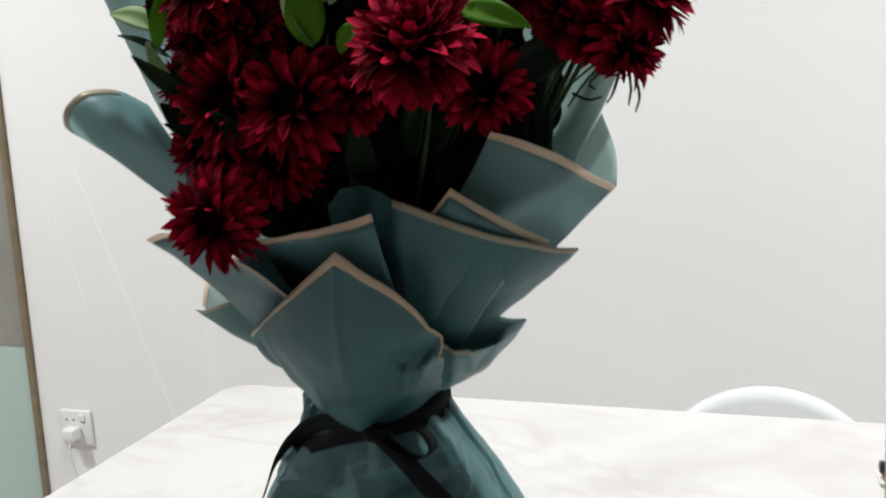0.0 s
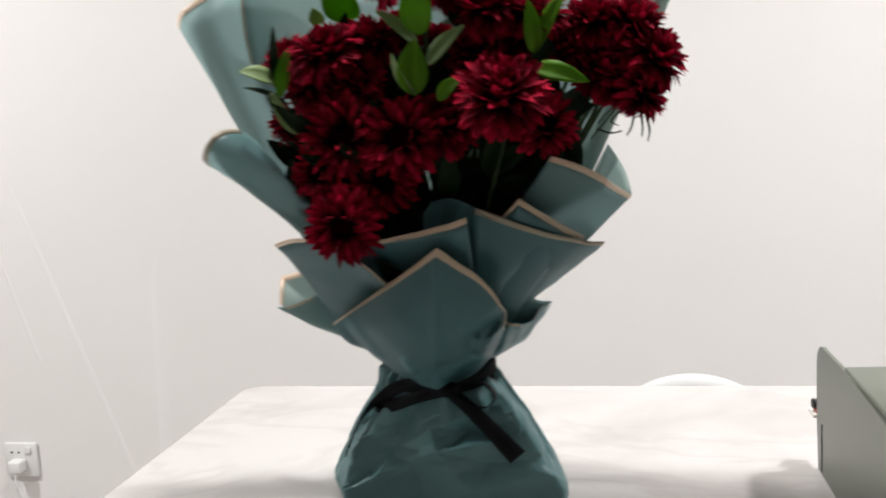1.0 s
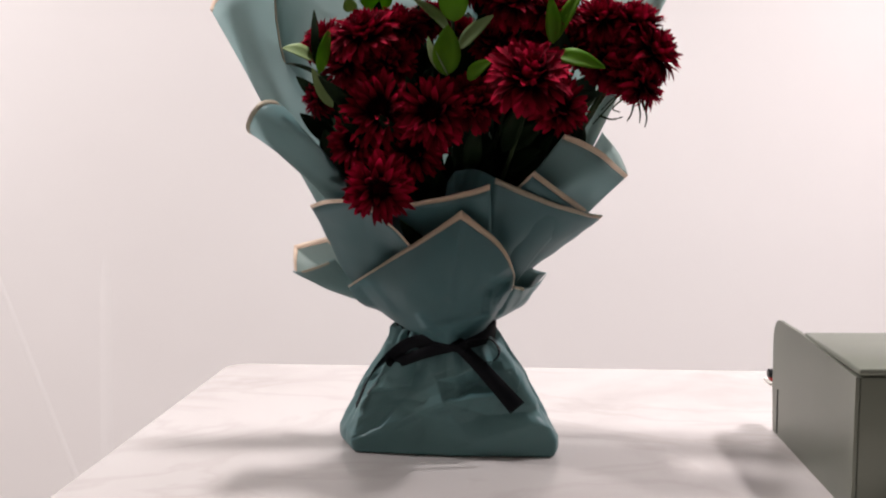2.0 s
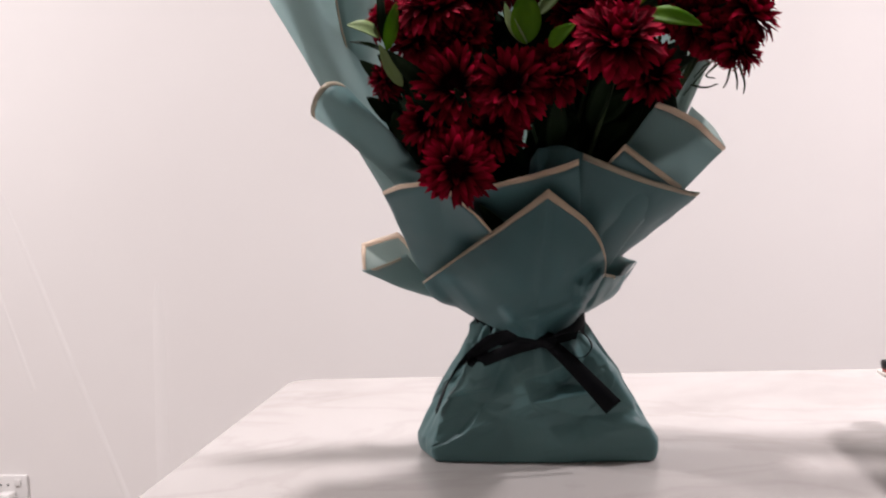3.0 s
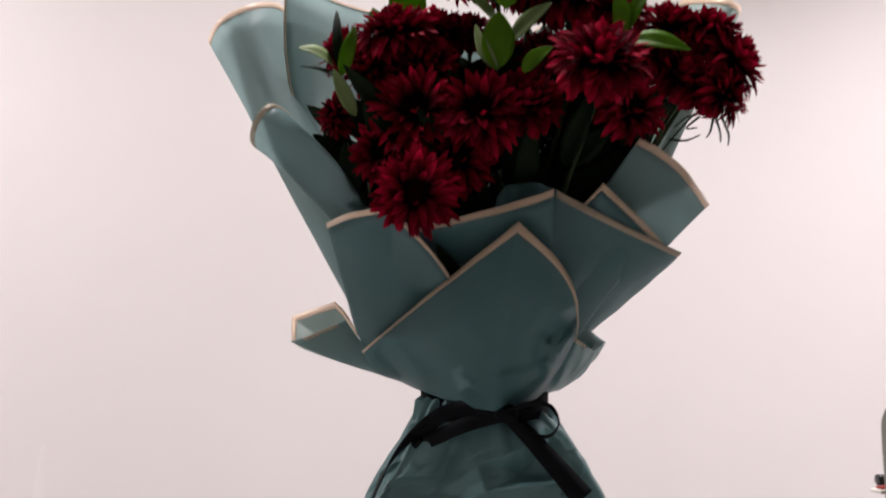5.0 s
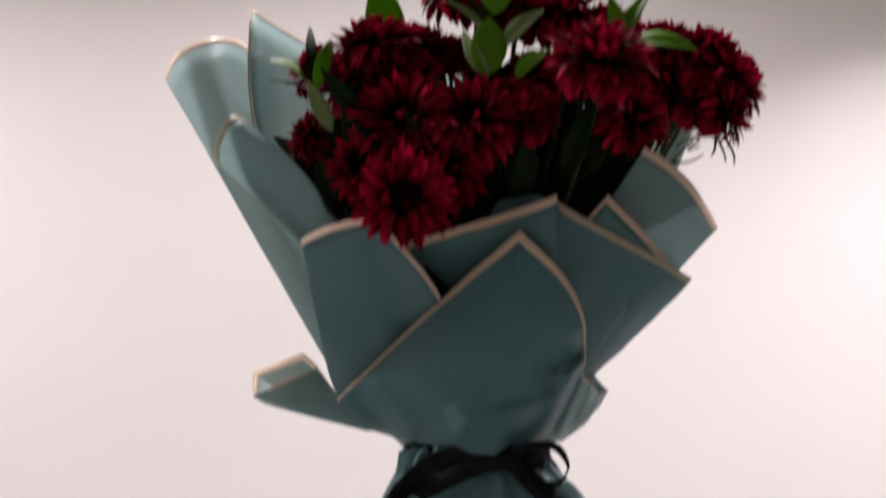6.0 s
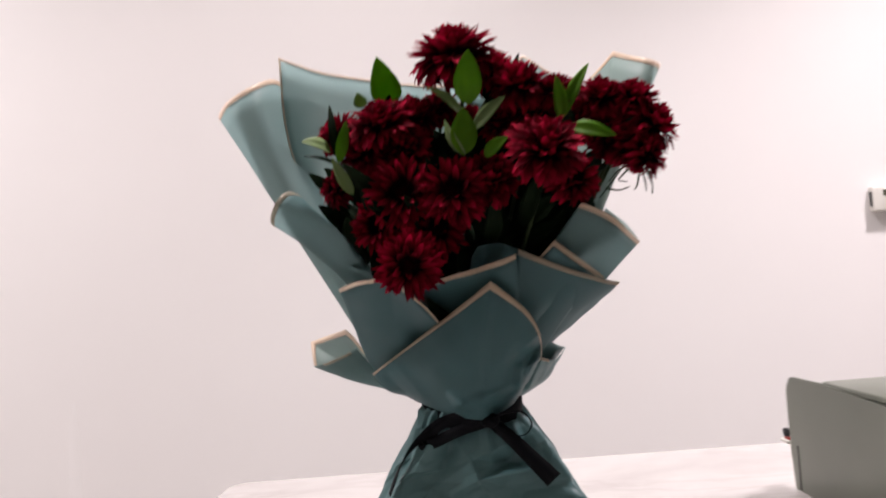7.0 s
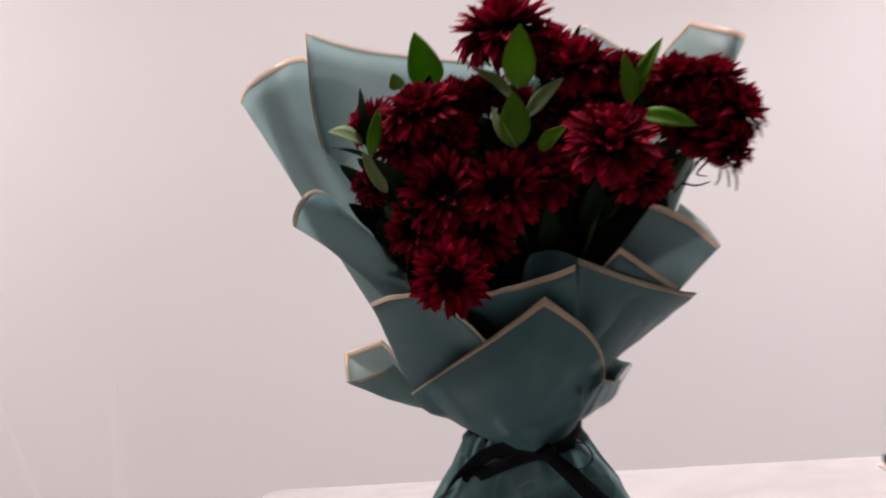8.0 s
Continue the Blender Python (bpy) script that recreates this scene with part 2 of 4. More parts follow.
def spline(pts, t):
    """Catmull-Rom through pts, t from 0 to 1."""
    n = len(pts) - 1
    s = min(max(t, 0.0), 1.0) * n
    i = min(int(s), n - 1)
    f = s - i
    p1, p2 = pts[i], pts[i + 1]
    p0 = pts[i - 1] if i > 0 else p1 * 2 - p2
    p3 = pts[i + 2] if i + 2 <= n else p2 * 2 - p1
    return 0.5 * (2 * p1 + (p2 - p0) * f + (2 * p0 - 5 * p1 + 4 * p2 - p3) * f * f + (3 * p1 - p0 - 3 * p2 + p3) * f ** 3)


CREASES = []
crng = random.Random(21)
for i in range(7):
    d = Vector((crng.gauss(0, 1), crng.gauss(0, 1), crng.gauss(0, 1))).normalized()
    CREASES.append((d, crng.uniform(14, 38), crng.uniform(0, 1)))


def crease(p, seed=0.0):
    """Sharp folds as in crumpled paper, about -1 to 1."""
    q = p + 0.012 * Vector((noise.noise(p * 14), noise.noise(p * 14 + Vector((3, 1, 7))), noise.noise(p * 14 + Vector((9, 4, 2)))))
    total = 0.0
    for n, (d, k, ph) in enumerate(CREASES):
        t = (q.dot(d) * k + ph + seed * (n + 1) * 0.37) % 1.0
        total += (abs(2 * t - 1) * 2 - 1) * (26 / (k + 10))
    return total / len(CREASES) * 1.6


class Surface:
    """A sheet through rows of points, the top row first. corners: columns where the sheet's edge has a sharp corner."""

    def __init__(self, rows, corners=(), crumple=0.0015, seed=0.0):
        self.rows = [[Vector(p) for p in row] for row in rows]
        self.cols = len(rows[0])
        cuts = [0, *corners, self.cols - 1]
        self.cuts = list(zip(cuts, cuts[1:]))
        self.crumple, self.seed = crumple, seed

    def along(self, row, u):
        s = min(max(u, 0.0), 1.0) * (self.cols - 1)
        a, b = next((a, b) for a, b in self.cuts if s <= b + 1e-9)
        return spline(row[a:b + 1], (s - a) / (b - a))

    def raw(self, u, v):
        return spline([self.along(r, u) for r in self.rows], v)

    def normal(self, u, v):
        e = 0.01
        a = self.raw(min(u + e, 1), v) - self.raw(max(u - e, 0), v)
        b = self.raw(u, min(v + e, 1)) - self.raw(u, max(v - e, 0))
        n = a.cross(b)
        return n.normalized() if n.length > 1e-12 else Vector((0, -1, 0))

    def at(self, u, v, lift=0.0):
        p = self.raw(u, v)
        w = self.crumple * (0.9 * crease(p, self.seed) + 0.5 * noise.noise(p * 30 + Vector((self.seed, 0, 0))))
        q = p + self.normal(u, v) * (w + lift)
        for c, r, k in self.dents:
            d = p - c
            q.y += k * max(0.0, 1 - math.sqrt((d.x / r.x) ** 2 + (d.z / r.z) ** 2))
        for line in self.lines:
            q.y -= knock(p.x, p.z, *line)
        return q


def knock(x, z, x0, z0, x1, z1, h, w):
    """A sharp ridge along one line, falling off on both sides."""
    dx, dz = x1 - x0, z1 - z0
    t = min(1.0, max(0.0, ((x - x0) * dx + (z - z0) * dz) / (dx * dx + dz * dz)))
    d = math.hypot(x - x0 - t * dx, z - z0 - t * dz)
    return h * max(0.0, 1 - d / w)


def slab(bm, f, us, vs, half):
    """A thin closed sheet over the grid us x vs of the surface f."""
    faces = []
    sides = [[[bm.verts.new(f.at(u, v, k)) for v in vs] for u in us] for k in (half, -half)]
    nu, nv = len(us), len(vs)
    for n, g in enumerate(sides):
        for i in range(nu - 1):
            for j in range(nv - 1):
                q = (g[i][j], g[i + 1][j], g[i + 1][j + 1], g[i][j + 1])
                bm.faces.new(q if n else q[::-1])
    a, b = sides
    rim = [(i, 0) for i in range(nu)] + [(nu - 1, j) for j in range(1, nv)] + [(i, nv - 1) for i in range(nu - 2, -1, -1)] + [(0, j) for j in range(nv - 2, 0, -1)]
    for (i, j), (k, l) in zip(rim, rim[1:] + rim[:1]):
        bm.faces.new((a[i][j], a[k][l], b[k][l], b[i][j]))
    return bm


def paper(parent, label, rows, corners=(), gold=("top",), nu=24, nv=16, crumple=0.0015, seed=0.0, width=0.0058, mat=None, dents=(), span=(0.0, 1.0), lines=()):
    f = Surface(rows, corners, crumple, seed)
    f.dents = [(Vector(p), Vector(r), k) for p, r, k in dents]
    f.lines = lines
    c = f.cols - 1
    us = sorted({round(u, 5) for u in steps(0, 1, nu)} | {round(k / c, 5) for k in corners})
    us = [u for n, u in enumerate(us) if n == 0 or u - us[n - 1] > 0.004]
    mid_v = (f.raw(0.5, 0.0) - f.raw(0.5, 0.12)).length / 0.12
    mid_u = (f.raw(0.0, 0.2) - f.raw(0.15, 0.2)).length / 0.15
    wv, wu = min(width / max(mid_v, 1e-3), 0.3), min(width / max(mid_u, 1e-3), 0.3)
    ob = part("paper_sheet", slab(bmesh.new(), f, us, steps(wv * 0.94 if "top" in gold and span == (0.0, 1.0) else 0.0, 1, nv), 0.0004), mat or PAPER_LIT, parent, label)
    for edge in gold:
        if edge == "top":
            bm = slab(bmesh.new(), f, [u for u in us if span[0] - 1e-4 <= u <= span[1] + 1e-4], steps(0, wv, 2), 0.0007)
        elif edge == "left":
            bm = slab(bmesh.new(), f, steps(0, wu, 2), steps(0, 1, nv), 0.0007)
        else:
            bm = slab(bmesh.new(), f, steps(1 - wu, 1, 2), steps(0, 1, nv), 0.0007)
        part("gold_border", bm, GOLD, ob, "matt gold printed border")
    return ob


# ---- the room ----
def setting(name, bm, mat, label, category):
    return tagged(part(name, bm, mat, None, "", False), label, category, "", "structure")


X0, X1, Y0 = -3.6, 3.4, -5.0
DOOR = -1.50
wall_bm = box(DOOR, X1, WALL_Y, WALL_Y + 0.12, 0, CEIL)
box(X0, DOOR - 0.9, WALL_Y, WALL_Y + 0.12, 0, CEIL, 0, wall_bm)
box(DOOR - 0.9, DOOR, WALL_Y, WALL_Y + 0.12, 2.06, CEIL, 0, wall_bm)
setting("wall_north", wall_bm, WALL, "plain white painted wall behind the table", "wall")
setting("wall_south", box(X0, X1, Y0 - 0.12, Y0, 0, CEIL), WALL, "plain white painted wall", "wall")
setting("wall_west", box(X0 - 0.12, X0, Y0 - 0.12, WALL_Y + 0.12, 0, CEIL), WALL, "plain white painted wall", "wall")
setting("wall_east", box(X1, X1 + 0.12, Y0 - 0.12, WALL_Y + 0.12, 0, CEIL), WALL, "plain white painted wall", "wall")
setting("floor", box(X0 - 0.12, X1 + 0.12, Y0 - 0.12, WALL_Y + 0.9, -0.1, 0), FLOOR, "pale polished tile floor", "floor")
setting("ceiling", box(X0 - 0.12, X1 + 0.12, Y0 - 0.12, WALL_Y + 0.12, CEIL, CEIL + 0.1), CEILING, "plain white ceiling", "ceiling")

# streaks of light on the wall, painted as slightly paler raised strips
STREAK_LIGHT = simple("painted_light_streak", (0.815, 0.793, 0.773), (0.842, 0.822, 0.802), 0.5, 3.0)


def streak(x0, z0, x1, z1, w0, w1):
    f = bmesh.new()
    d = Vector((x1 - x0, 0, z1 - z0)).normalized()
    n = Vector((d.z, 0, -d.x))
    q = []
    for t in steps(0, 1, 10):
        c = Vector((x0 + (x1 - x0) * t, 0, z0 + (z1 - z0) * t))
        w = (w0 + (w1 - w0) * t) * 0.5 * math.sin(math.pi * min(1, 0.1 + t * 3)) if t < 0.14 else (w0 + (w1 - w0) * t) * 0.5
        q.append([f.verts.new(c + n * w * k + Vector((0, WALL_Y - y, 0))) for k, y in ((-1, -0.002), (-0.5, 0.0006), (0.5, 0.0006), (1, -0.002))])
    for a, b in zip(q, q[1:]):
        for k in range(3):
            f.faces.new((a[k], a[k + 1], b[k + 1], b[k]))
    return tagged(part("wall_streak", f, STREAK_LIGHT), "faint streak of light painted paler on the white wall", "paint streak", "wall streaks", "structure")


streak(-1.357, 1.039, -0.955, -0.113, 0.022, 0.032)
streak(-1.404, 0.854, -1.311, 0.543, 0.016, 0.022)
streak(-0.973, 0.799, -1.004, 0.007, 0.05, 0.06)

door = tagged(new("door_1"), "pale green glass door in a slim bronze frame", "door", "", "structure")
fr = box(DOOR - 0.016, DOOR - 0.001, WALL_Y - 0.012, WALL_Y + 0.09, 0.001, 2.055, 0.002)
box(DOOR - 0.899, DOOR - 0.884, WALL_Y - 0.012, WALL_Y + 0.09, 0.001, 2.055, 0.002, fr)
box(DOOR - 0.884, DOOR - 0.016, WALL_Y - 0.012, WALL_Y + 0.09, 2.04, 2.055, 0.002, fr)
part("door_frame", fr, BRONZE, door, "slim bronze door frame", False)
part("lower_pane", box(DOOR - 0.883, DOOR - 0.017, WALL_Y + 0.02, WALL_Y + 0.04, 0.002, 0.478), PANEL_G, door, "pale green frosted pane", False)
part("upper_pane", box(DOOR - 0.883, DOOR - 0.017, WALL_Y + 0.02, WALL_Y + 0.04, 0.48, 2.038), PANEL_D, door, "grey-brown tinted pane", False)

for lx, ly, lp, ls, tint in LAMPS:
    lamp = thing("ceiling_light", "round white recessed ceiling downlight, lit", "ceiling light", "downlights", (lx, ly, CEIL))
    bm = bmesh.new()
    prof = [(0.085, -0.001), (0.115, -0.001), (0.115, -0.006), (0.105, -0.012), (0.088, -0.012), (0.085, -0.006)]
    rings = [[bm.verts.new((r * math.cos(2 * math.pi * k / 32), r * math.sin(2 * math.pi * k / 32), z)) for k in range(32)] for r, z in prof]
    for a in range(6):
        for k in range(32):
            bm.faces.new((rings[a][k], rings[a][(k + 1) % 32], rings[(a + 1) % 6][(k + 1) % 32], rings[(a + 1) % 6][k]))
    part("ring", bm, WHITEPL, lamp)
    bm = bmesh.new()
    bmesh.ops.create_cone(bm, cap_ends=True, segments=32, radius1=0.084, radius2=0.084, depth=0.004, matrix=Matrix.Translation((0, 0, -0.004)))
    part("diffuser", bm, GLOW, lamp, "glowing diffuser", False)


# ---- table ----
table = thing("marble_table", "white marble table top with faint grey veins", "table", at=(0.35, 0, 0))
TX0, TX1, TY0, TY1 = -0.372, 1.15, -0.5, 0.425
top = part("tabletop", prism([(x - 0.35, y) for x, y in rounded(TX0, TX1, TY0, TY1, 0.022)], TABLE - 0.03, TABLE, 0.003), MARBLE, table, "", False)
for sx in (TX0 + 0.1, TX1 - 0.1):
    for sy in (TY0 + 0.1, TY1 - 0.1):
        part("leg", box(sx - 0.375, sx - 0.325, sy - 0.025, sy + 0.025, 0.0, TABLE - 0.03, 0.004), STEEL, table, "", False)


# ---- chair behind the table ----
def shell_chair(x, y):
    ob = thing("shell_chair", "white glossy chair with a rounded backrest behind the table", "chair", at=(x, y, 0))
    f = bmesh.new()
    us, vs = steps(-1, 1, 24), steps(0, 1, 12)

    def p(u, v, k):
        a = u * 1.15
        r = 0.185 + k
        top = 0.43 + 0.229 * math.sqrt(max(0.0, 1 - 0.93 * u * u))
        z = 0.43 + (top - 0.43) * v
        return (r * math.sin(a), r * math.cos(a) - 0.185 + 0.05 * v, z)

    grids = [[[f.verts.new(p(u, v, k)) for v in vs] for u in us] for k in (0, 0.012)]
    for g in grids:
        for i in range(24):
            for j in range(12):
                f.faces.new((g[i][j], g[i + 1][j], g[i + 1][j + 1], g[i][j + 1]))
    a, b = grids
    for i in range(24):
        f.faces.new((a[i][12], a[i + 1][12], b[i + 1][12], b[i][12]))
        f.faces.new((a[i][0], a[i + 1][0], b[i + 1][0], b[i][0]))
    for i in (0, 24):
        for j in range(12):
            f.faces.new((a[i][j], a[i][j + 1], b[i][j + 1], b[i][j]))
    part("backrest", f, CHAIR, ob)
    part("seat", prism(rounded(-0.21, 0.21, -0.42, 0.0, 0.09), 0.40, 0.43, 0.006), CHAIR, ob)
    for sx in (-1, 1):
        for sy in (-0.37, -0.05):
            part("leg", tube([(sx * 0.17, sy, 0.40), (sx * 0.2, sy + (0.03 if sy > -0.2 else -0.03), 0.0)], 0.013, 10, 0.75), STEEL, ob)
    return ob


shell_chair(0.262, 0.75)


# ---- socket, thermostat ----
def socket(x, z):
    ob = thing("wall_socket", "white square wall socket with a white plug in it", "wall socket", at=(x, WALL_Y, z))
    part("plate", box(-0.045, 0.045, -0.009, -0.0005, -0.045, 0.045, 0.003), WHITEPL, ob)
    part("switch", box(0.014, 0.03, -0.013, -0.009, 0.018, 0.036, 0.001), WHITEPL, ob)
    for sx in (-0.028, -0.008):
        part("slot", box(sx, sx + 0.006, -0.0096, -0.0088, 0.018, 0.022), DARK, ob, "", False)
    plug = thing("plug", "white plug with a thin white cord hanging down", "plug", at=(x - 0.002, WALL_Y, z - 0.008))
    part("plug_body", box(-0.018, 0.018, -0.043, -0.0095, -0.017, 0.014, 0.005, segs=3), WHITEPL, plug)
    cord = [(0, -0.035, -0.012), (0.0, -0.04, -0.05), (0.006, -0.035, -0.09), (0.012, -0.03, -0.16), (0.012, -0.028, -z + 0.012)]
    part("cord", tube([spline([Vector(c) for c in cord], t) for t in steps(0, 1, 20)], 0.003, 8), WHITEPL, plug)


socket(-1.39, 0.285)

th = thing("thermostat", "cream wall thermostat with a small dark display", "thermostat", at=(0.947, WALL_Y, 1.104))
part("case", box(0, 0.135, -0.03, -0.0005, 0, 0.058, 0.004, segs=3), CREAMPL, th)
part("display", box(0.023, 0.053, -0.0318, -0.029, 0.034, 0.049, 0.0006), LCD, th, "small dark display")
part("display_bezel", box(0.02, 0.054, -0.0308, -0.029, 0.008, 0.052, 0.0006), CREAMPL, th)
for bx, bz in ((0.066, 0.043), (0.092, 0.033), (0.066, 0.024), (0.112, 0.024)):
    part("button", box(bx, bx + 0.014, -0.0318, -0.0295, bz, bz + 0.004, 0.0008), PANEL_D, th)
part("side_slot", box(-0.0012, 0.003, -0.024, -0.01, 0.012, 0.046), DARK, th, "", False)


# ---- grey metal box ----
mb = thing("metal_box", "grey-olive metal box with a projecting side plate on the table", "box", at=(0.362, 0, TABLE))
mb.rotation_euler.z = radians(2.4)
BH = 0.134
part("body", box(0.0042, 0.30, -0.13, 0.03, 0.001, BH - 0.008, 0.0015), BOXMETAL, mb)
part("lid", box(0.002, 0.302, -0.133, 0.03, BH - 0.0065, BH, 0.002), BOXMETAL, mb, "flat lid with a thin seam under it")
prof = [(-0.131, 0.0), (0.131, 0.0), (0.137, 0.045), (0.138, 0.09)]
prof += [(0.112 + 0.026 * math.cos(radians(a)), 0.107 + 0.024 * math.sin(radians(a))) for a in range(0, 91, 15)]
prof += [(0.085, 0.131), (0.04, BH - 0.002), (-0.131, BH - 0.008)]
bm = bmesh.new()
lo = [bm.verts.new((0.0, y, z)) for y, z in prof]
hi = [bm.verts.new((0.0035, y, z)) for y, z in prof]
bm.faces.new(lo), bm.faces.new(hi[::-1])
for i in range(len(prof)):
    j = (i + 1) % len(prof)
    bm.faces.new((lo[i], lo[j], hi[j], hi[i]))
part("side_plate", bm, BOXMETAL, mb, "side plate with a rounded rear corner", False)
part("slot", box(-0.0006, 0.002, 0.112, 0.115, 0.002, 0.052), DARK, mb, "", False)
part("bracket", box(-0.003, 0.022, 0.139, 0.165, 0.050, 0.054, 0.001), CREAMPL, mb, "small pale bracket")
bm = bmesh.new()
bmesh.ops.create_cone(bm, cap_ends=True, segments=20, radius1=0.0052, radius2=0.0046, depth=0.009, matrix=Matrix.Translation((0.002, 0.15, 0.0625)) @ pose(0, 0, 0, 0, 90, 0))
bmesh.ops.bevel(bm, geom=bm.edges[:], offset=0.001, segments=1, affect="EDGES")
part("knob", bm, BLACKPL, mb, "small black knob")
part("red_mark", box(0.0, 0.010, 0.143, 0.158, 0.054, 0.0572, 0.0008), REDPL, mb, "small red stripe")


# ---- the bouquet ----
bouquet = thing("bouquet", "crimson chrysanthemum bouquet in gold-edged teal paper on the table", "bouquet", at=(0, 0.08, TABLE))
wrap = bouquet
bouquet_inverse = Matrix.Translation((0, -0.08, -TABLE))


def settle():
    for ob in bouquet.children:
        ob.matrix_parent_inverse = bouquet_inverse


# gathered foot of the wrapping
NECK = (-0.011, 0.046, 0.885)


def facets(na, nz, cols, rows, seed):
    """Heights of -1 to 1 over a ring grid of na x nz: flat triangles between uneven corner points, as in crumpled paper."""
    r = random.Random(seed)
    pts = {}
    for j in range(rows + 1):
        for i in range(cols):
            edge = j in (0, rows)
            pts[i, j] = ((i + 0.5 * (j % 2) + r.uniform(-0.42, 0.42)) * na / cols, (j + (0 if edge else r.uniform(-0.4, 0.4))) * nz / rows, r.uniform(-1, 1))
    grid = [[0.0] * na for j in range(nz + 1)]
    for j in range(rows):
        for i in range(cols):
            def at(a, b):
                p = pts[a % cols, b]
                return (p[0] + (a // cols) * na, p[1], p[2])
            k = j % 2
            quad = [at(i, j), at(i + 1, j), at(i + 1 + k, j + 1), at(i + k, j + 1)]
            tris = ((0, 1, 2), (0, 2, 3)) if r.random() < 0.5 else ((0, 1, 3), (1, 2, 3))
            for a, b, c in tris:
                (x0, y0, h0), (x1, y1, h1), (x2, y2, h2) = quad[a], quad[b], quad[c]
                det = (y1 - y2) * (x0 - x2) + (x2 - x1) * (y0 - y2)
                if abs(det) < 1e-6:
                    continue
                for y in range(max(0, math.ceil(min(y0, y1, y2))), min(nz, math.floor(max(y0, y1, y2))) + 1):
                    for x in range(math.ceil(min(x0, x1, x2)), math.floor(max(x0, x1, x2)) + 1):
                        p = ((y1 - y2) * (x - x2) + (x2 - x1) * (y - y2)) / det
                        q = ((y2 - y0) * (x - x2) + (x0 - x2) * (y - y2)) / det
                        if p >= -1e-6 and q >= -1e-6 and p + q <= 1 + 1e-6:
                            grid[y][x % na] = p * h0 + q * h1 + (1 - p - q) * h2
    return grid


# corners of the foot on the table
BASE = [(0.112, 0.030), (0.108, 0.010), (0.0, 0.005), (-0.110, 0.013), (-0.134, 0.062), (-0.118, 0.098), (0.0, 0.112), (0.095, 0.098)]


def base_point(a):
    """Where the direction a from the middle of the foot meets its outline."""
    cx, cy = -0.012, 0.055
    ca, sa = math.cos(a), math.sin(a)
    for (x0, y0), (x1, y1) in zip(BASE, BASE[1:] + BASE[:1]):
        ex, ey = x1 - x0, y1 - y0
        det = ca * -ey + sa * ex
        if abs(det) < 1e-9:
            continue
        t = ((x0 - cx) * -ey + (y0 - cy) * ex) / det
        u = (ca * (y0 - cy) - sa * (x0 - cx)) / det
        if t > 0 and -1e-6 <= u <= 1 + 1e-6:
            return cx + ca * t, cy + sa * t
    return cx, cy


def foot():
    bm = bmesh.new()
    na, nz = 480, 130
    coarse, fine = facets(na, nz, 17, 5, 4), facets(na, nz, 40, 11, 9)
    # directions spread so that the long front gets as many columns as its length asks
    ring_a = [math.atan2(0.42 * math.sin(2 * math.pi * i / na), math.cos(2 * math.pi * i / na)) for i in range(na)]
    rings = []
    for j in range(nz + 1):
        v = j / nz
        ring = []
        for i in range(na):
            a = ring_a[i]
            ca, sa = math.cos(a), math.sin(a)
            px, py = (sum(base_point(a + d)[n] for d in (-0.03, -0.015, 0, 0.015, 0.03)) / 5 for n in (0, 1))
            g = 2 * math.pi * i / na
            pleat = 1 + 0.05 * math.sin(9 * g + 1.0) + 0.035 * math.sin(17 * g)
            qx, qy = NECK[0] + 0.050 * math.cos(g) * pleat, NECK[1] + 0.042 * math.sin(g) * pleat
            s = max(0.0, (v - 0.13) / 0.87)
            k = min(1.0, v / 0.10)
            tuck = 0.965 + 0.035 * math.sqrt(1 - (1 - k) ** 2)
            s = s ** 1.12
            x, y = px * (1 - s) + qx * s, py * (1 - s) + qy * s
            x, y = -0.012 + (x + 0.012) * tuck, 0.055 + (y - 0.055) * tuck
            z = TABLE + 0.001 + (NECK[2] - TABLE) * v
            n = Vector((math.cos(g) * 0.5, math.sin(g), 0)).normalized()
            front = 0.3 + 0.7 * max(0.0, -n.y) ** 0.7
            near = math.exp(-((x + 0.02) / 0.055) ** 2)
            amp = min(1, max(0, (v - 0.02) / 0.3)) * (1 - 0.25 * v) * front
            w = amp * ((0.008 + 0.011 * near) * coarse[j][i] + 0.0030 * fine[j][i])
            fold = 0.006 * v * v * (abs((g * 3.3 + 0.3 * math.sin(5 * g)) % 1.0 * 2 - 1) - 0.5)
            ring.append(bm.verts.new(Vector((x, y, z)) + n * (w + fold)))
        rings.append(ring)
    for r0, r1 in zip(rings, rings[1:]):
        for i in range(na):
            bm.faces.new((r0[i], r0[(i + 1) % na], r1[(i + 1) % na], r1[i]))
    for lift, k in ((0.006, 0.9), (0.014, 0.7), (0.03, 0.55)):
        ring = [bm.verts.new((NECK[0] + (v.co.x - NECK[0]) * k, NECK[1] + 0.008 + (v.co.y - NECK[1]) * k, NECK[2] + lift)) for v in rings[nz]]
        last = rings[-1]
        for i in range(na):
            bm.faces.new((last[i], last[(i + 1) % na], ring[(i + 1) % na], ring[i]))
        rings.append(ring)
    bm.faces.new(rings[0][::-1]), bm.faces.new(rings[-1])
    return part("paper_foot", bm, PAPER_IN, wrap, "gathered crumpled teal paper foot")


foot()

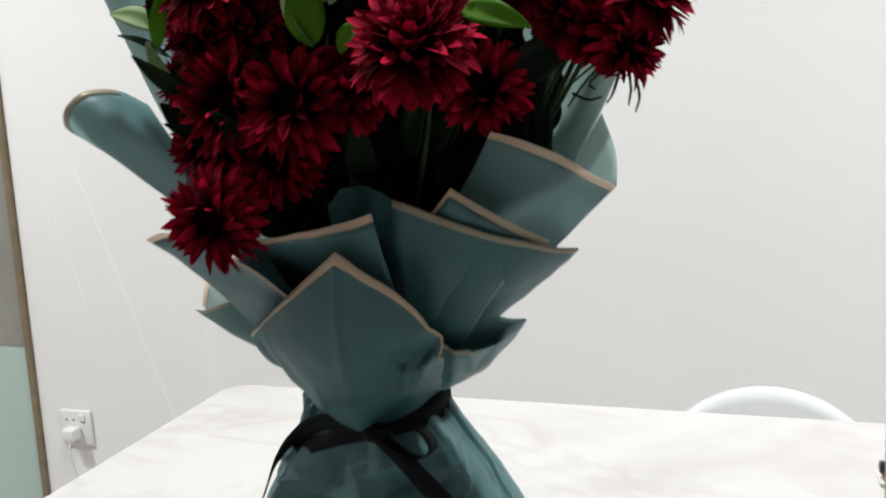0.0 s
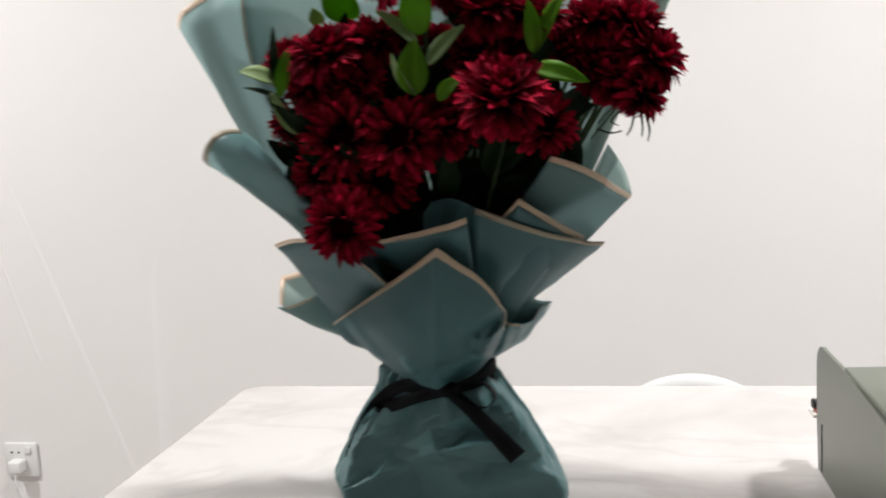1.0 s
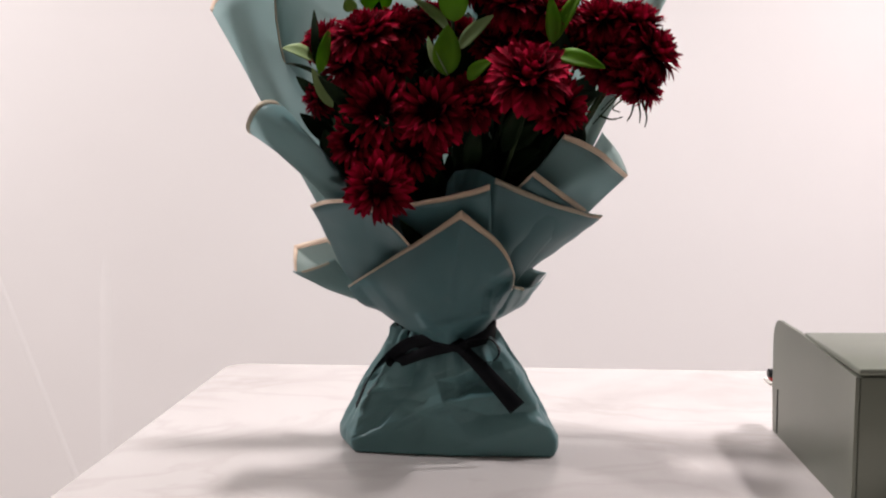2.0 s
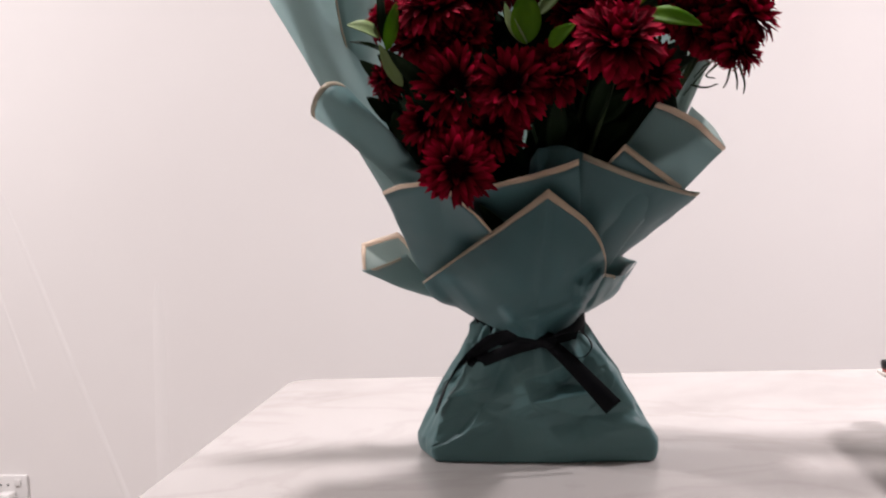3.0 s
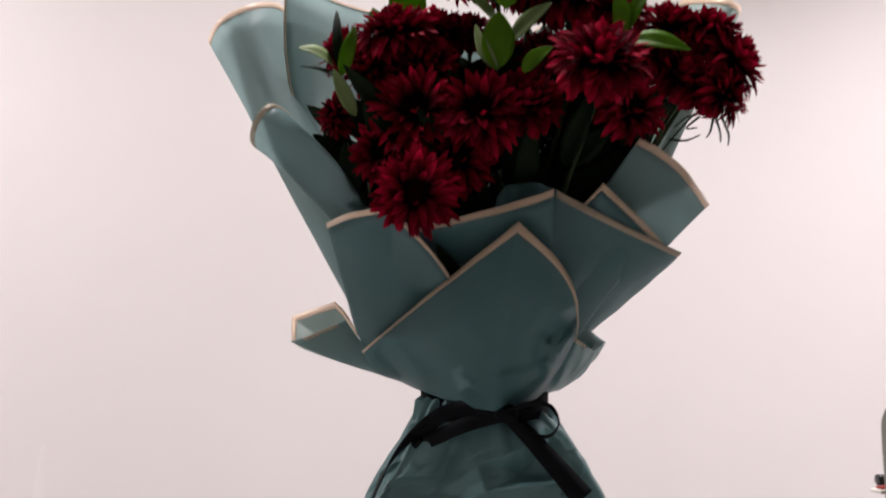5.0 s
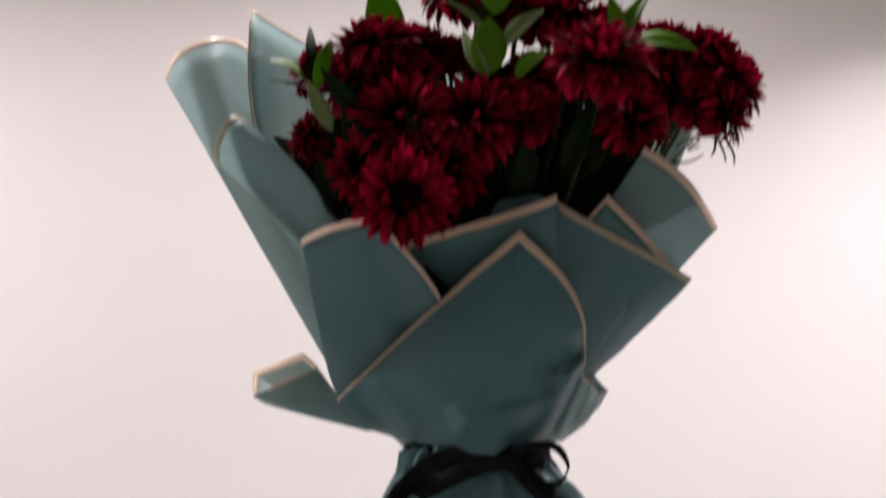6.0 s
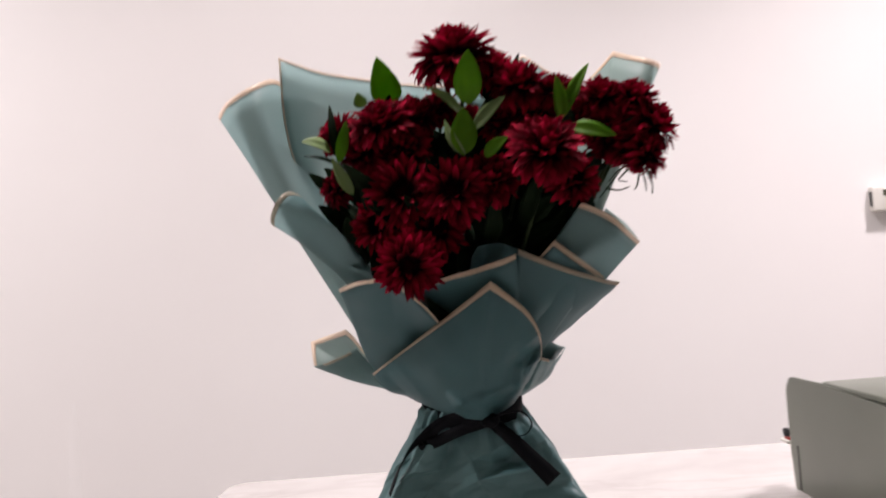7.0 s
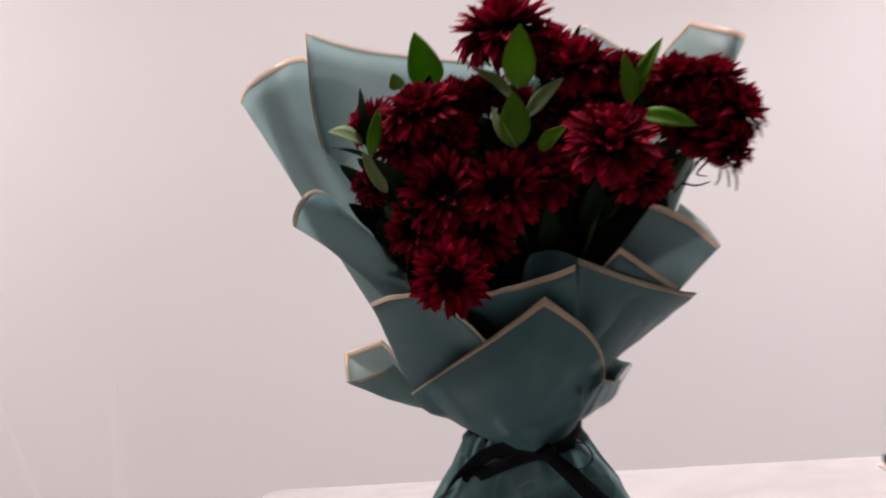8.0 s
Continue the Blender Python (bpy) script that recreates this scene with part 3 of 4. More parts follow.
# wrapping sheets, each from its upper edge down to the neck
paper(wrap, "tall back sheet with a thin gold edge", [
    [(-0.2, 0.075, 1.29), (-0.156, 0.11, 1.277), (-0.086, 0.14, 1.266), (-0.019, 0.15, 1.257), (0.035, 0.155, 1.255)],
    [(-0.196, 0.08, 1.189), (-0.145, 0.12, 1.176), (-0.087, 0.145, 1.168), (-0.027, 0.15, 1.157), (0.027, 0.15, 1.152)],
    [(-0.155, 0.08, 1.063), (-0.12, 0.11, 1.054), (-0.082, 0.13, 1.045), (-0.029, 0.135, 1.041), (0.018, 0.135, 1.037)],
    [(-0.093, 0.085, 0.955), (-0.075, 0.1, 0.946), (-0.05, 0.115, 0.943), (-0.03, 0.12, 0.941), (0.003, 0.12, 0.939)],
    [(-0.043, 0.08, 0.886), (-0.037, 0.095, 0.884), (-0.024, 0.1, 0.883), (-0.015, 0.1, 0.882), (-0.002, 0.1, 0.881)]], gold=("top", "left"), seed=1.0, width=0.0022)
paper(wrap, "back sheet with one raised corner", [
    [(-0.008, 0.15, 1.23), (0.035, 0.155, 1.255), (0.082, 0.15, 1.286), (0.134, 0.13, 1.242), (0.175, 0.11, 1.208)],
    [(-0.008, 0.15, 1.134), (0.032, 0.155, 1.132), (0.076, 0.15, 1.128), (0.118, 0.13, 1.122), (0.154, 0.1, 1.117)],
    [(-0.012, 0.13, 1.006), (0.021, 0.13, 1.003), (0.058, 0.125, 1), (0.08, 0.11, 0.999), (0.101, 0.09, 0.998)],
    [(-0.015, 0.1, 0.882), (-0.002, 0.1, 0.881), (0.008, 0.1, 0.88), (0.021, 0.095, 0.881), (0.03, 0.09, 0.882)]], corners=(2,), seed=2.0, width=0.0035)
paper(wrap, "sheet curled into an open cone at its upper edge", [
    [(-0.278, 0.095, 1.232), (-0.26, 0.07, 1.244), (-0.233, 0.075, 1.26), (-0.212, 0.105, 1.272), (-0.197, 0.13, 1.26)],
    [(-0.242, 0.09, 1.169), (-0.227, 0.066, 1.17), (-0.208, 0.062, 1.175), (-0.192, 0.085, 1.179), (-0.179, 0.105, 1.177)],
    [(-0.188, 0.08, 1.072), (-0.177, 0.062, 1.07), (-0.164, 0.056, 1.069), (-0.149, 0.066, 1.068), (-0.142, 0.08, 1.065)],
    [(-0.116, 0.07, 0.946), (-0.109, 0.06, 0.945), (-0.098, 0.056, 0.945), (-0.085, 0.06, 0.943), (-0.073, 0.07, 0.942)],
    [(-0.062, 0.07, 0.89), (-0.057, 0.06, 0.89), (-0.049, 0.056, 0.89), (-0.039, 0.06, 0.889), (-0.033, 0.07, 0.887)]], nu=36, seed=3.0, crumple=0.0008)
paper(wrap, "sheet corner rolled into a narrow tube", [
    [(-0.184, 0.012, 1.100), (-0.195, -0.015, 1.094), (-0.200, -0.035, 1.094), (-0.197, -0.052, 1.102), (-0.190, -0.058, 1.114), (-0.182, -0.048, 1.124), (-0.174, -0.022, 1.124), (-0.166, 0.004, 1.112)],
    [(-0.162, 0, 1.061), (-0.164, -0.015, 1.063), (-0.164, -0.028, 1.067), (-0.158, -0.04, 1.077), (-0.147, -0.042, 1.087), (-0.138, -0.034, 1.087), (-0.131, -0.02, 1.077), (-0.132, -0.005, 1.071)],
    [(-0.127, 0.01, 1.026), (-0.133, 0, 1.029), (-0.135, -0.008, 1.034), (-0.129, -0.016, 1.041), (-0.12, -0.018, 1.047), (-0.111, -0.014, 1.045), (-0.103, -0.004, 1.038), (-0.103, 0.004, 1.033)],
    [(-0.087, 0.03, 0.97), (-0.093, 0.025, 0.974), (-0.097, 0.02, 0.981), (-0.091, 0.014, 0.986), (-0.085, 0.012, 0.989), (-0.078, 0.014, 0.989), (-0.072, 0.02, 0.983), (-0.072, 0.025, 0.979)]], nu=42, mat=PAPER_HALF_LIT, seed=4.0, crumple=0.0006, span=(0.0, 0.87), width=0.0045)
# light on this roll is painted in by using the pale reverse tone
paper(wrap, "curled sheet with a bright gold upper edge", [
    [(0.158, 0.13, 1.247), (0.173, 0.125, 1.262), (0.186, 0.12, 1.275), (0.198, 0.09, 1.263), (0.212, 0.07, 1.254), (0.223, 0.066, 1.249), (0.23, 0.078, 1.246), (0.226, 0.105, 1.239)],
    [(0.138, 0.1, 1.164), (0.149, 0.095, 1.169), (0.161, 0.088, 1.173), (0.169, 0.074, 1.171), (0.177, 0.066, 1.168), (0.184, 0.068, 1.165), (0.188, 0.08, 1.161), (0.186, 0.1, 1.159)],
    [(0.099, 0.085, 1.056), (0.107, 0.08, 1.058), (0.114, 0.072, 1.06), (0.121, 0.066, 1.059), (0.127, 0.064, 1.059), (0.132, 0.066, 1.057), (0.135, 0.076, 1.054), (0.134, 0.09, 1.05)],
    [(0.048, 0.08, 0.951), (0.054, 0.076, 0.951), (0.058, 0.072, 0.951), (0.062, 0.07, 0.95), (0.066, 0.068, 0.95), (0.07, 0.07, 0.95), (0.073, 0.076, 0.948), (0.072, 0.084, 0.945)],
    [(0.017, 0.08, 0.884), (0.02, 0.076, 0.885), (0.023, 0.074, 0.885), (0.027, 0.072, 0.885), (0.03, 0.072, 0.886), (0.033, 0.074, 0.886), (0.035, 0.078, 0.887), (0.033, 0.084, 0.885)]], corners=(2,), nu=36, mat=PAPER_BACK_AND_LIT, seed=5.0, crumple=0.0008)
FLAP = [
    [(0.114, -0.055, 1.089), (0.131, -0.045, 1.083), (0.151, -0.03, 1.072), (0.166, -0.012, 1.059), (0.179, 0.008, 1.048), (0.177, 0.026, 1.057), (0.172, 0.048, 1.07), (0.157, 0.085, 1.091), (0.14, 0.08, 1.059)],
    [(0.098, -0.035, 1.069), (0.112, -0.028, 1.059), (0.13, -0.016, 1.048), (0.146, -0.002, 1.037), (0.159, 0.012, 1.029), (0.158, 0.028, 1.034), (0.154, 0.046, 1.042), (0.145, 0.075, 1.055), (0.128, 0.075, 1.04)],
    [(0.071, -0.012, 1.031), (0.082, -0.008, 1.023), (0.097, 0.002, 1.011), (0.11, 0.012, 1.001), (0.122, 0.02, 0.993), (0.122, 0.034, 0.997), (0.119, 0.048, 1.002), (0.114, 0.068, 1.008), (0.103, 0.07, 1.004)],
    [(0.037, 0.025, 0.955), (0.043, 0.028, 0.951), (0.052, 0.033, 0.946), (0.059, 0.038, 0.943), (0.067, 0.044, 0.943), (0.068, 0.05, 0.943), (0.067, 0.056, 0.943), (0.065, 0.066, 0.944), (0.06, 0.07, 0.943)],
    [(0.023, 0.045, 0.893), (0.026, 0.046, 0.893), (0.029, 0.048, 0.892), (0.034, 0.05, 0.892), (0.037, 0.054, 0.892), (0.037, 0.058, 0.891), (0.037, 0.063, 0.89), (0.036, 0.07, 0.889), (0.033, 0.073, 0.888)]]
paper(wrap, "side flap with a gold upper edge", [row[:5] for row in FLAP], nu=28, mat=PAPER_HALF_LIT, seed=6.0, crumple=0.0006)
paper(wrap, "pale reverse of the flap folded back to a point", [row[4:] for row in FLAP], corners=(3,), nu=28, mat=PAPER_BACK_AND_LIT, seed=6.0, crumple=0.0006, gold=())
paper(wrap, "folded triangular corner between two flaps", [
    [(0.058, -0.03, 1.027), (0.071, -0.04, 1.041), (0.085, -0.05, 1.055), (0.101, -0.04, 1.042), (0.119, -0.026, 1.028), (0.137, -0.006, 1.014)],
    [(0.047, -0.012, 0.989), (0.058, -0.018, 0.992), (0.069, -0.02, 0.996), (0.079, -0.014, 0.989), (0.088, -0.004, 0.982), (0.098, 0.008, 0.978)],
    [(0.027, 0.04, 0.9), (0.03, 0.038, 0.9), (0.033, 0.037, 0.899), (0.035, 0.039, 0.899), (0.037, 0.042, 0.899), (0.04, 0.046, 0.898)]], corners=(2,), mat=PAPER_SHADED, seed=7.0, crumple=0.0008)
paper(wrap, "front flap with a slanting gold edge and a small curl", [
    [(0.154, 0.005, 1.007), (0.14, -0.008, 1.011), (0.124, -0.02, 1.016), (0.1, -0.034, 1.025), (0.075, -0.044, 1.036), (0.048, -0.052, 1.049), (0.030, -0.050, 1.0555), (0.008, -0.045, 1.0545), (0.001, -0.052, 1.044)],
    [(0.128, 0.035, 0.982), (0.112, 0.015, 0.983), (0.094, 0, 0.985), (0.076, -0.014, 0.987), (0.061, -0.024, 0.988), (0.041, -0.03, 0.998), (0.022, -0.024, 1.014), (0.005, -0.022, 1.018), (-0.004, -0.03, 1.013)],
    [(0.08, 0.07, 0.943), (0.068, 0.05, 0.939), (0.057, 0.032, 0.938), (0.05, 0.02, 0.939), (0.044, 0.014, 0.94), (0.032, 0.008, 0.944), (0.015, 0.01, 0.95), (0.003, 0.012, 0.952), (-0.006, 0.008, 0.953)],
    [(0.05, 0.062, 0.897), (0.046, 0.054, 0.894), (0.041, 0.046, 0.893), (0.034, 0.04, 0.892), (0.028, 0.036, 0.891), (0.02, 0.034, 0.892), (0.01, 0.035, 0.894), (-0, 0.036, 0.896), (-0.007, 0.036, 0.898)]], corners=(5, 7), mat=PAPER_SHADED, seed=9.0, crumple=0.0030, nu=48, nv=30, span=(0.0, 0.63),
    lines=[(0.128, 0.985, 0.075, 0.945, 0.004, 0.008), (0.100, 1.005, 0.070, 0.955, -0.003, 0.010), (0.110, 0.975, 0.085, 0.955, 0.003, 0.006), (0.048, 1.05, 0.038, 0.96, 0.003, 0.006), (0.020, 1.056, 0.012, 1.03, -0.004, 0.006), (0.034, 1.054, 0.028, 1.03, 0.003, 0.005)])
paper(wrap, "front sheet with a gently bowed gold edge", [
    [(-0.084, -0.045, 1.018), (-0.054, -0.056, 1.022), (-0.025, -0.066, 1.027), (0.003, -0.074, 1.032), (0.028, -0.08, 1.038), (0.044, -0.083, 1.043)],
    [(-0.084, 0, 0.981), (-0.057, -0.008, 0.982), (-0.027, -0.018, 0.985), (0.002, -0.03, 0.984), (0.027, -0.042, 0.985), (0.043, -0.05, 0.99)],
    [(-0.069, 0.045, 0.906), (-0.05, 0.04, 0.904), (-0.025, 0.034, 0.901), (-0.001, 0.03, 0.897), (0.02, 0.03, 0.895), (0.032, 0.033, 0.897)]], mat=PAPER_SHADED, seed=10.0, crumple=0.0025)
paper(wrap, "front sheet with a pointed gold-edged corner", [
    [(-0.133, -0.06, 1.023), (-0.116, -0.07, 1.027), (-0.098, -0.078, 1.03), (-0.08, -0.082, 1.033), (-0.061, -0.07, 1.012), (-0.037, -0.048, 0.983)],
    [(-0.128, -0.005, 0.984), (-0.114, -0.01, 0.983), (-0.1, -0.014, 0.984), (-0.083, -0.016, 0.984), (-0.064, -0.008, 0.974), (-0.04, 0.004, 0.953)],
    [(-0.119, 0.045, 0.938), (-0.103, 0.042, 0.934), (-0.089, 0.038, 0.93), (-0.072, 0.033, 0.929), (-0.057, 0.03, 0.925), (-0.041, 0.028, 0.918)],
    [(-0.091, 0.056, 0.907), (-0.083, 0.053, 0.905), (-0.074, 0.05, 0.902), (-0.063, 0.046, 0.9), (-0.051, 0.042, 0.897), (-0.038, 0.04, 0.895)]], corners=(3,), mat=PAPER_SHADED, seed=11.0, crumple=0.0022)
paper(wrap, "turned-out lower fold with a pale inside", [
    [(-0.187, 0.085, 0.939), (-0.19, 0.095, 0.953), (-0.192, 0.108, 0.964), (-0.171, 0.1, 0.97), (-0.149, 0.092, 0.976), (-0.139, 0.085, 0.966), (-0.126, 0.075, 0.947)],
    [(-0.167, 0.075, 0.929), (-0.168, 0.085, 0.938), (-0.167, 0.095, 0.946), (-0.155, 0.092, 0.949), (-0.141, 0.088, 0.951), (-0.132, 0.082, 0.943), (-0.12, 0.072, 0.931)],
    [(-0.094, 0.05, 0.905), (-0.093, 0.054, 0.907), (-0.091, 0.06, 0.909), (-0.086, 0.064, 0.909), (-0.08, 0.066, 0.909), (-0.076, 0.064, 0.907), (-0.072, 0.058, 0.905)]], corners=(2, 4), nu=30, mat=PAPER_BACK_AND_LIT, seed=12.0, crumple=0.0006, width=0.0062)
paper(wrap, "lip of the turned-out fold", [
    [(-0.185, 0.072, 0.939), (-0.171, 0.06, 0.941), (-0.157, 0.052, 0.946), (-0.144, 0.05, 0.951), (-0.134, 0.055, 0.956)],
    [(-0.15, 0.062, 0.924), (-0.141, 0.054, 0.927), (-0.132, 0.05, 0.93), (-0.124, 0.05, 0.934), (-0.119, 0.054, 0.937)],
    [(-0.094, 0.05, 0.905), (-0.091, 0.048, 0.905), (-0.088, 0.047, 0.906), (-0.085, 0.048, 0.907), (-0.083, 0.05, 0.908)]], seed=13.0, crumple=0.002, width=0.0035, mat=PAPER_HALF_LIT, span=(0.2, 0.85))
paper(wrap, "small crumpled fold beside the tie", [
    [(0.045, 0.02, 0.950), (0.062, 0.035, 0.944), (0.078, 0.05, 0.949), (0.088, 0.066, 0.942), (0.098, 0.081, 0.937)],
    [(0.044, 0.045, 0.918), (0.056, 0.055, 0.914), (0.066, 0.062, 0.916), (0.074, 0.072, 0.913), (0.080, 0.082, 0.917)],
    [(0.037, 0.055, 0.893), (0.042, 0.062, 0.894), (0.047, 0.066, 0.895), (0.051, 0.072, 0.895), (0.055, 0.08, 0.897)]], corners=(1, 2, 3), mat=PAPER_IN, seed=14.0, crumple=0.003, width=0.003, gold=())
paper(wrap, "creased lip of the small fold", [
    [(0.056, -0.006, 0.941), (0.066, 0.002, 0.934), (0.074, 0.012, 0.931), (0.084, 0.042, 0.927), (0.098, 0.079, 0.937)],
    [(0.052, 0.01, 0.922), (0.060, 0.018, 0.918), (0.068, 0.028, 0.912), (0.076, 0.05, 0.910), (0.083, 0.074, 0.917)],
    [(0.040, 0.036, 0.893), (0.045, 0.042, 0.893), (0.049, 0.048, 0.894), (0.054, 0.058, 0.894), (0.058, 0.072, 0.896)]], corners=(1, 2, 3), nu=32, nv=20, mat=PAPER_IN, seed=15.5, crumple=0.003, width=0.0035, span=(0.0, 0.5),
    lines=[(0.066, 0.934, 0.052, 0.9, 0.004, 0.006), (0.082, 0.927, 0.058, 0.9, -0.004, 0.007), (0.09, 0.93, 0.066, 0.905, 0.003, 0.005)])
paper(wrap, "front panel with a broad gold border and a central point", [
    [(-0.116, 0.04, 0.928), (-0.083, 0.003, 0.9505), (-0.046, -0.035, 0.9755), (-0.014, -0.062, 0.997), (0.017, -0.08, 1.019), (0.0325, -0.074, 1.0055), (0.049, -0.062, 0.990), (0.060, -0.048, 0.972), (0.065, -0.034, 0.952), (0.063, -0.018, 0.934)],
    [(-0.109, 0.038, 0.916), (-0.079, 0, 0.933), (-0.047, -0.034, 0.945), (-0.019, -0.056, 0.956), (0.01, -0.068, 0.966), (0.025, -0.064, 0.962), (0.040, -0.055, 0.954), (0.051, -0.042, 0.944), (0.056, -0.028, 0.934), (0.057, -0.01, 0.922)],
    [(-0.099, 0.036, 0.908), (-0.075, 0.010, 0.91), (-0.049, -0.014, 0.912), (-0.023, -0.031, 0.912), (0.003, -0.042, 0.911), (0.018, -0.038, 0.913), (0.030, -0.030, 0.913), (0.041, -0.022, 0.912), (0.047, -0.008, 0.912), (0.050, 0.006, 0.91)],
    [(-0.082, 0.038, 0.901), (-0.065, 0.022, 0.895), (-0.045, 0.004, 0.888), (-0.025, -0.009, 0.880), (-0.003, -0.016, 0.8765), (0.012, -0.010, 0.880), (0.024, -0.001, 0.884), (0.033, 0.012, 0.887), (0.038, 0.022, 0.891), (0.043, 0.034, 0.895)]], corners=(4,), nu=110, nv=60, mat=PAPER_SHADED, seed=15.0, crumple=0.0016, width=0.0076,
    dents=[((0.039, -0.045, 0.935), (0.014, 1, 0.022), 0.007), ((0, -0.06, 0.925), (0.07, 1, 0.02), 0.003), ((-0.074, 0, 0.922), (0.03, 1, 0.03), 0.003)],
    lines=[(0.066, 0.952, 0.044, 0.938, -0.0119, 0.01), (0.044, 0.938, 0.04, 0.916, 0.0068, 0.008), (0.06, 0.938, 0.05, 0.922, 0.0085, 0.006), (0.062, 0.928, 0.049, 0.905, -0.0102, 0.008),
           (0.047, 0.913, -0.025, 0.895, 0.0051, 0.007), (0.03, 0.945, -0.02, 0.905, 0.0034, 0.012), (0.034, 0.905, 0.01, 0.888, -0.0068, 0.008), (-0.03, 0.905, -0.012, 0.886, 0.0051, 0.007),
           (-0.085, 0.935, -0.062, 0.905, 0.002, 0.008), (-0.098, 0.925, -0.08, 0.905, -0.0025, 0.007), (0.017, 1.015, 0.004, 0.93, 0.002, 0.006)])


# ribbon
def strip(path, widths, up, half=0.0004):
    """A ribbon along path, spread along up."""
    bm = bmesh.new()
    pts = [Vector(p) for p in path]
    n = max(16, 8 * (len(pts) - 1))
    cs = [spline(pts, t) for t in steps(0, 1, n)]
    rows = []
    for i, c in enumerate(cs):
        d = (cs[min(i + 1, n)] - cs[max(i - 1, 0)]).normalized()
        s = (Vector(up) - d * d.dot(Vector(up))).normalized()
        m = d.cross(s)
        w = widths[0] + (widths[1] - widths[0]) * i / n
        rows.append([bm.verts.new(c + s * w * a + m * b) for a, b in ((-0.5, -half), (0.5, -half), (0.5, half), (-0.5, half))])
    for r0, r1 in zip(rows, rows[1:]):
        for k in range(4):
            bm.faces.new((r0[k], r0[(k + 1) % 4], r1[(k + 1) % 4], r1[k]))
    bm.faces.new(rows[0][::-1]), bm.faces.new(rows[-1])
    return bm


band_pts = []
for i in range(33):
    a = 2 * math.pi * i / 32
    band_pts.append((NECK[0] + 0.0545 * math.cos(a), NECK[1] + 0.0475 * math.sin(a), NECK[2] - 0.001 + 0.007 * math.sin(a)))
ribbon = part("ribbon", strip(band_pts, (0.02, 0.02), (0, 0, 1)), RIBBON, wrap, "black satin ribbon tied in a bow")
K = (0.007, -0.012, 0.875)
part("ribbon_tail", strip([K, (0.027, -0.01, 0.855), (0.049, -0.007, 0.83), (0.068, -0.006, 0.808)], (0.012, 0.019), (0.75, 0, 0.6)), RIBBON, ribbon)
part("ribbon_tail", strip([K, (-0.036, -0.004, 0.878), (-0.066, 0.008, 0.860), (-0.090, 0.016, 0.833), (-0.106, 0.018, 0.800)], (0.013, 0.011), (0.45, -0.5, 0.7)), RIBBON, ribbon)
part("bow_loop", strip([K, (0.023, -0.016, 0.882), (0.041, -0.014, 0.881), (0.049, -0.009, 0.868), (0.042, -0.006, 0.857), (0.028, -0.008, 0.859), K], (0.017, 0.014), (0.05, 1, -0.2)), RIBBON, ribbon)
part("bow_loop", strip([K, (-0.015, -0.012, 0.88), (-0.040, -0.004, 0.876), (-0.060, 0.005, 0.862), (-0.066, 0.007, 0.852), (-0.054, 0.004, 0.854), (-0.028, -0.006, 0.865), K], (0.013, 0.012), (0.35, -0.3, 1)), RIBBON, ribbon)
bm = bmesh.new()
bmesh.ops.create_uvsphere(bm, u_segments=16, v_segments=10, radius=0.009, matrix=Matrix.Translation(K) @ Matrix.Diagonal((1.1, 0.6, 0.9, 1)))
part("knot", bm, RIBBON, ribbon)


# flowers
def flower_head(seed, flat=0.72, lo=-26, span=112, layers=11, count=25, reach=1.0, droop=0.0, wide=1.0):
    """Chrysanthemum head of diameter 1 facing +z, the origin at its middle: rings of pointed, cupped petals."""
    rng = random.Random(seed)
    bm = bmesh.new()
    R = 0.5
    for layer in range(layers):
        f = layer / (layers - 1)
        elev = radians(lo + span * f)
        n = max(5, round(count * max(0.22, math.cos(elev * 0.92)) * rng.uniform(0.92, 1.05)))
        for k in range(n):
            az = 2 * math.pi * (k + 0.5 * (layer % 2) + rng.uniform(-0.36, 0.36)) / n
            el = elev + rng.uniform(-0.22, 0.22)
            L = R * reach * rng.uniform(0.86, 1.08) * (1.0 - 0.14 * f)
            w = R * wide * rng.uniform(0.075, 0.128)
            out = Vector((math.cos(az), math.sin(az), 0))
            side = Vector((-math.sin(az), math.cos(az), 0))
            side = (side + Vector((0, 0, rng.uniform(-0.45, 0.45)))).normalized()
            curl = rng.uniform(0.0, 0.7) if f > 0.35 else rng.uniform(-1.2, 0.1)
            kink = rng.uniform(-0.4, 0.25) - droop
            sway = rng.uniform(-0.16, 0.16)
            cupped = rng.uniform(0.35, 0.8)
            rows = []
            for s, ww in ((0.10, 0.3), (0.36, 0.62), (0.60, 0.95), (0.76, 1.0), (0.88, 0.68), (0.96, 0.3), (1.0, 0.03)):
                e = el + curl * (s - 0.4) + kink * s * s
                d = out * math.cos(e) + Vector((0, 0, 1)) * math.sin(e)
                nrm = -out * math.sin(e) + Vector((0, 0, 1)) * math.cos(e)
                q = d * L * s + side * L * sway * s * s
                cup = nrm * w * ww * cupped
                rows.append([bm.verts.new(Vector((c.x, c.y, c.z * flat))) for c in (q + side * w * ww + cup, q, q - side * w * ww + cup)])
            for r0, r1 in zip(rows, rows[1:]):
                bm.faces.new((r0[0], r0[1], r1[1], r1[0]))
                bm.faces.new((r0[1], r0[2], r1[2], r1[1]))
    return bm


def aim(d):
    return Vector(d).normalized().to_track_quat("Z", "Y").to_matrix().to_4x4()


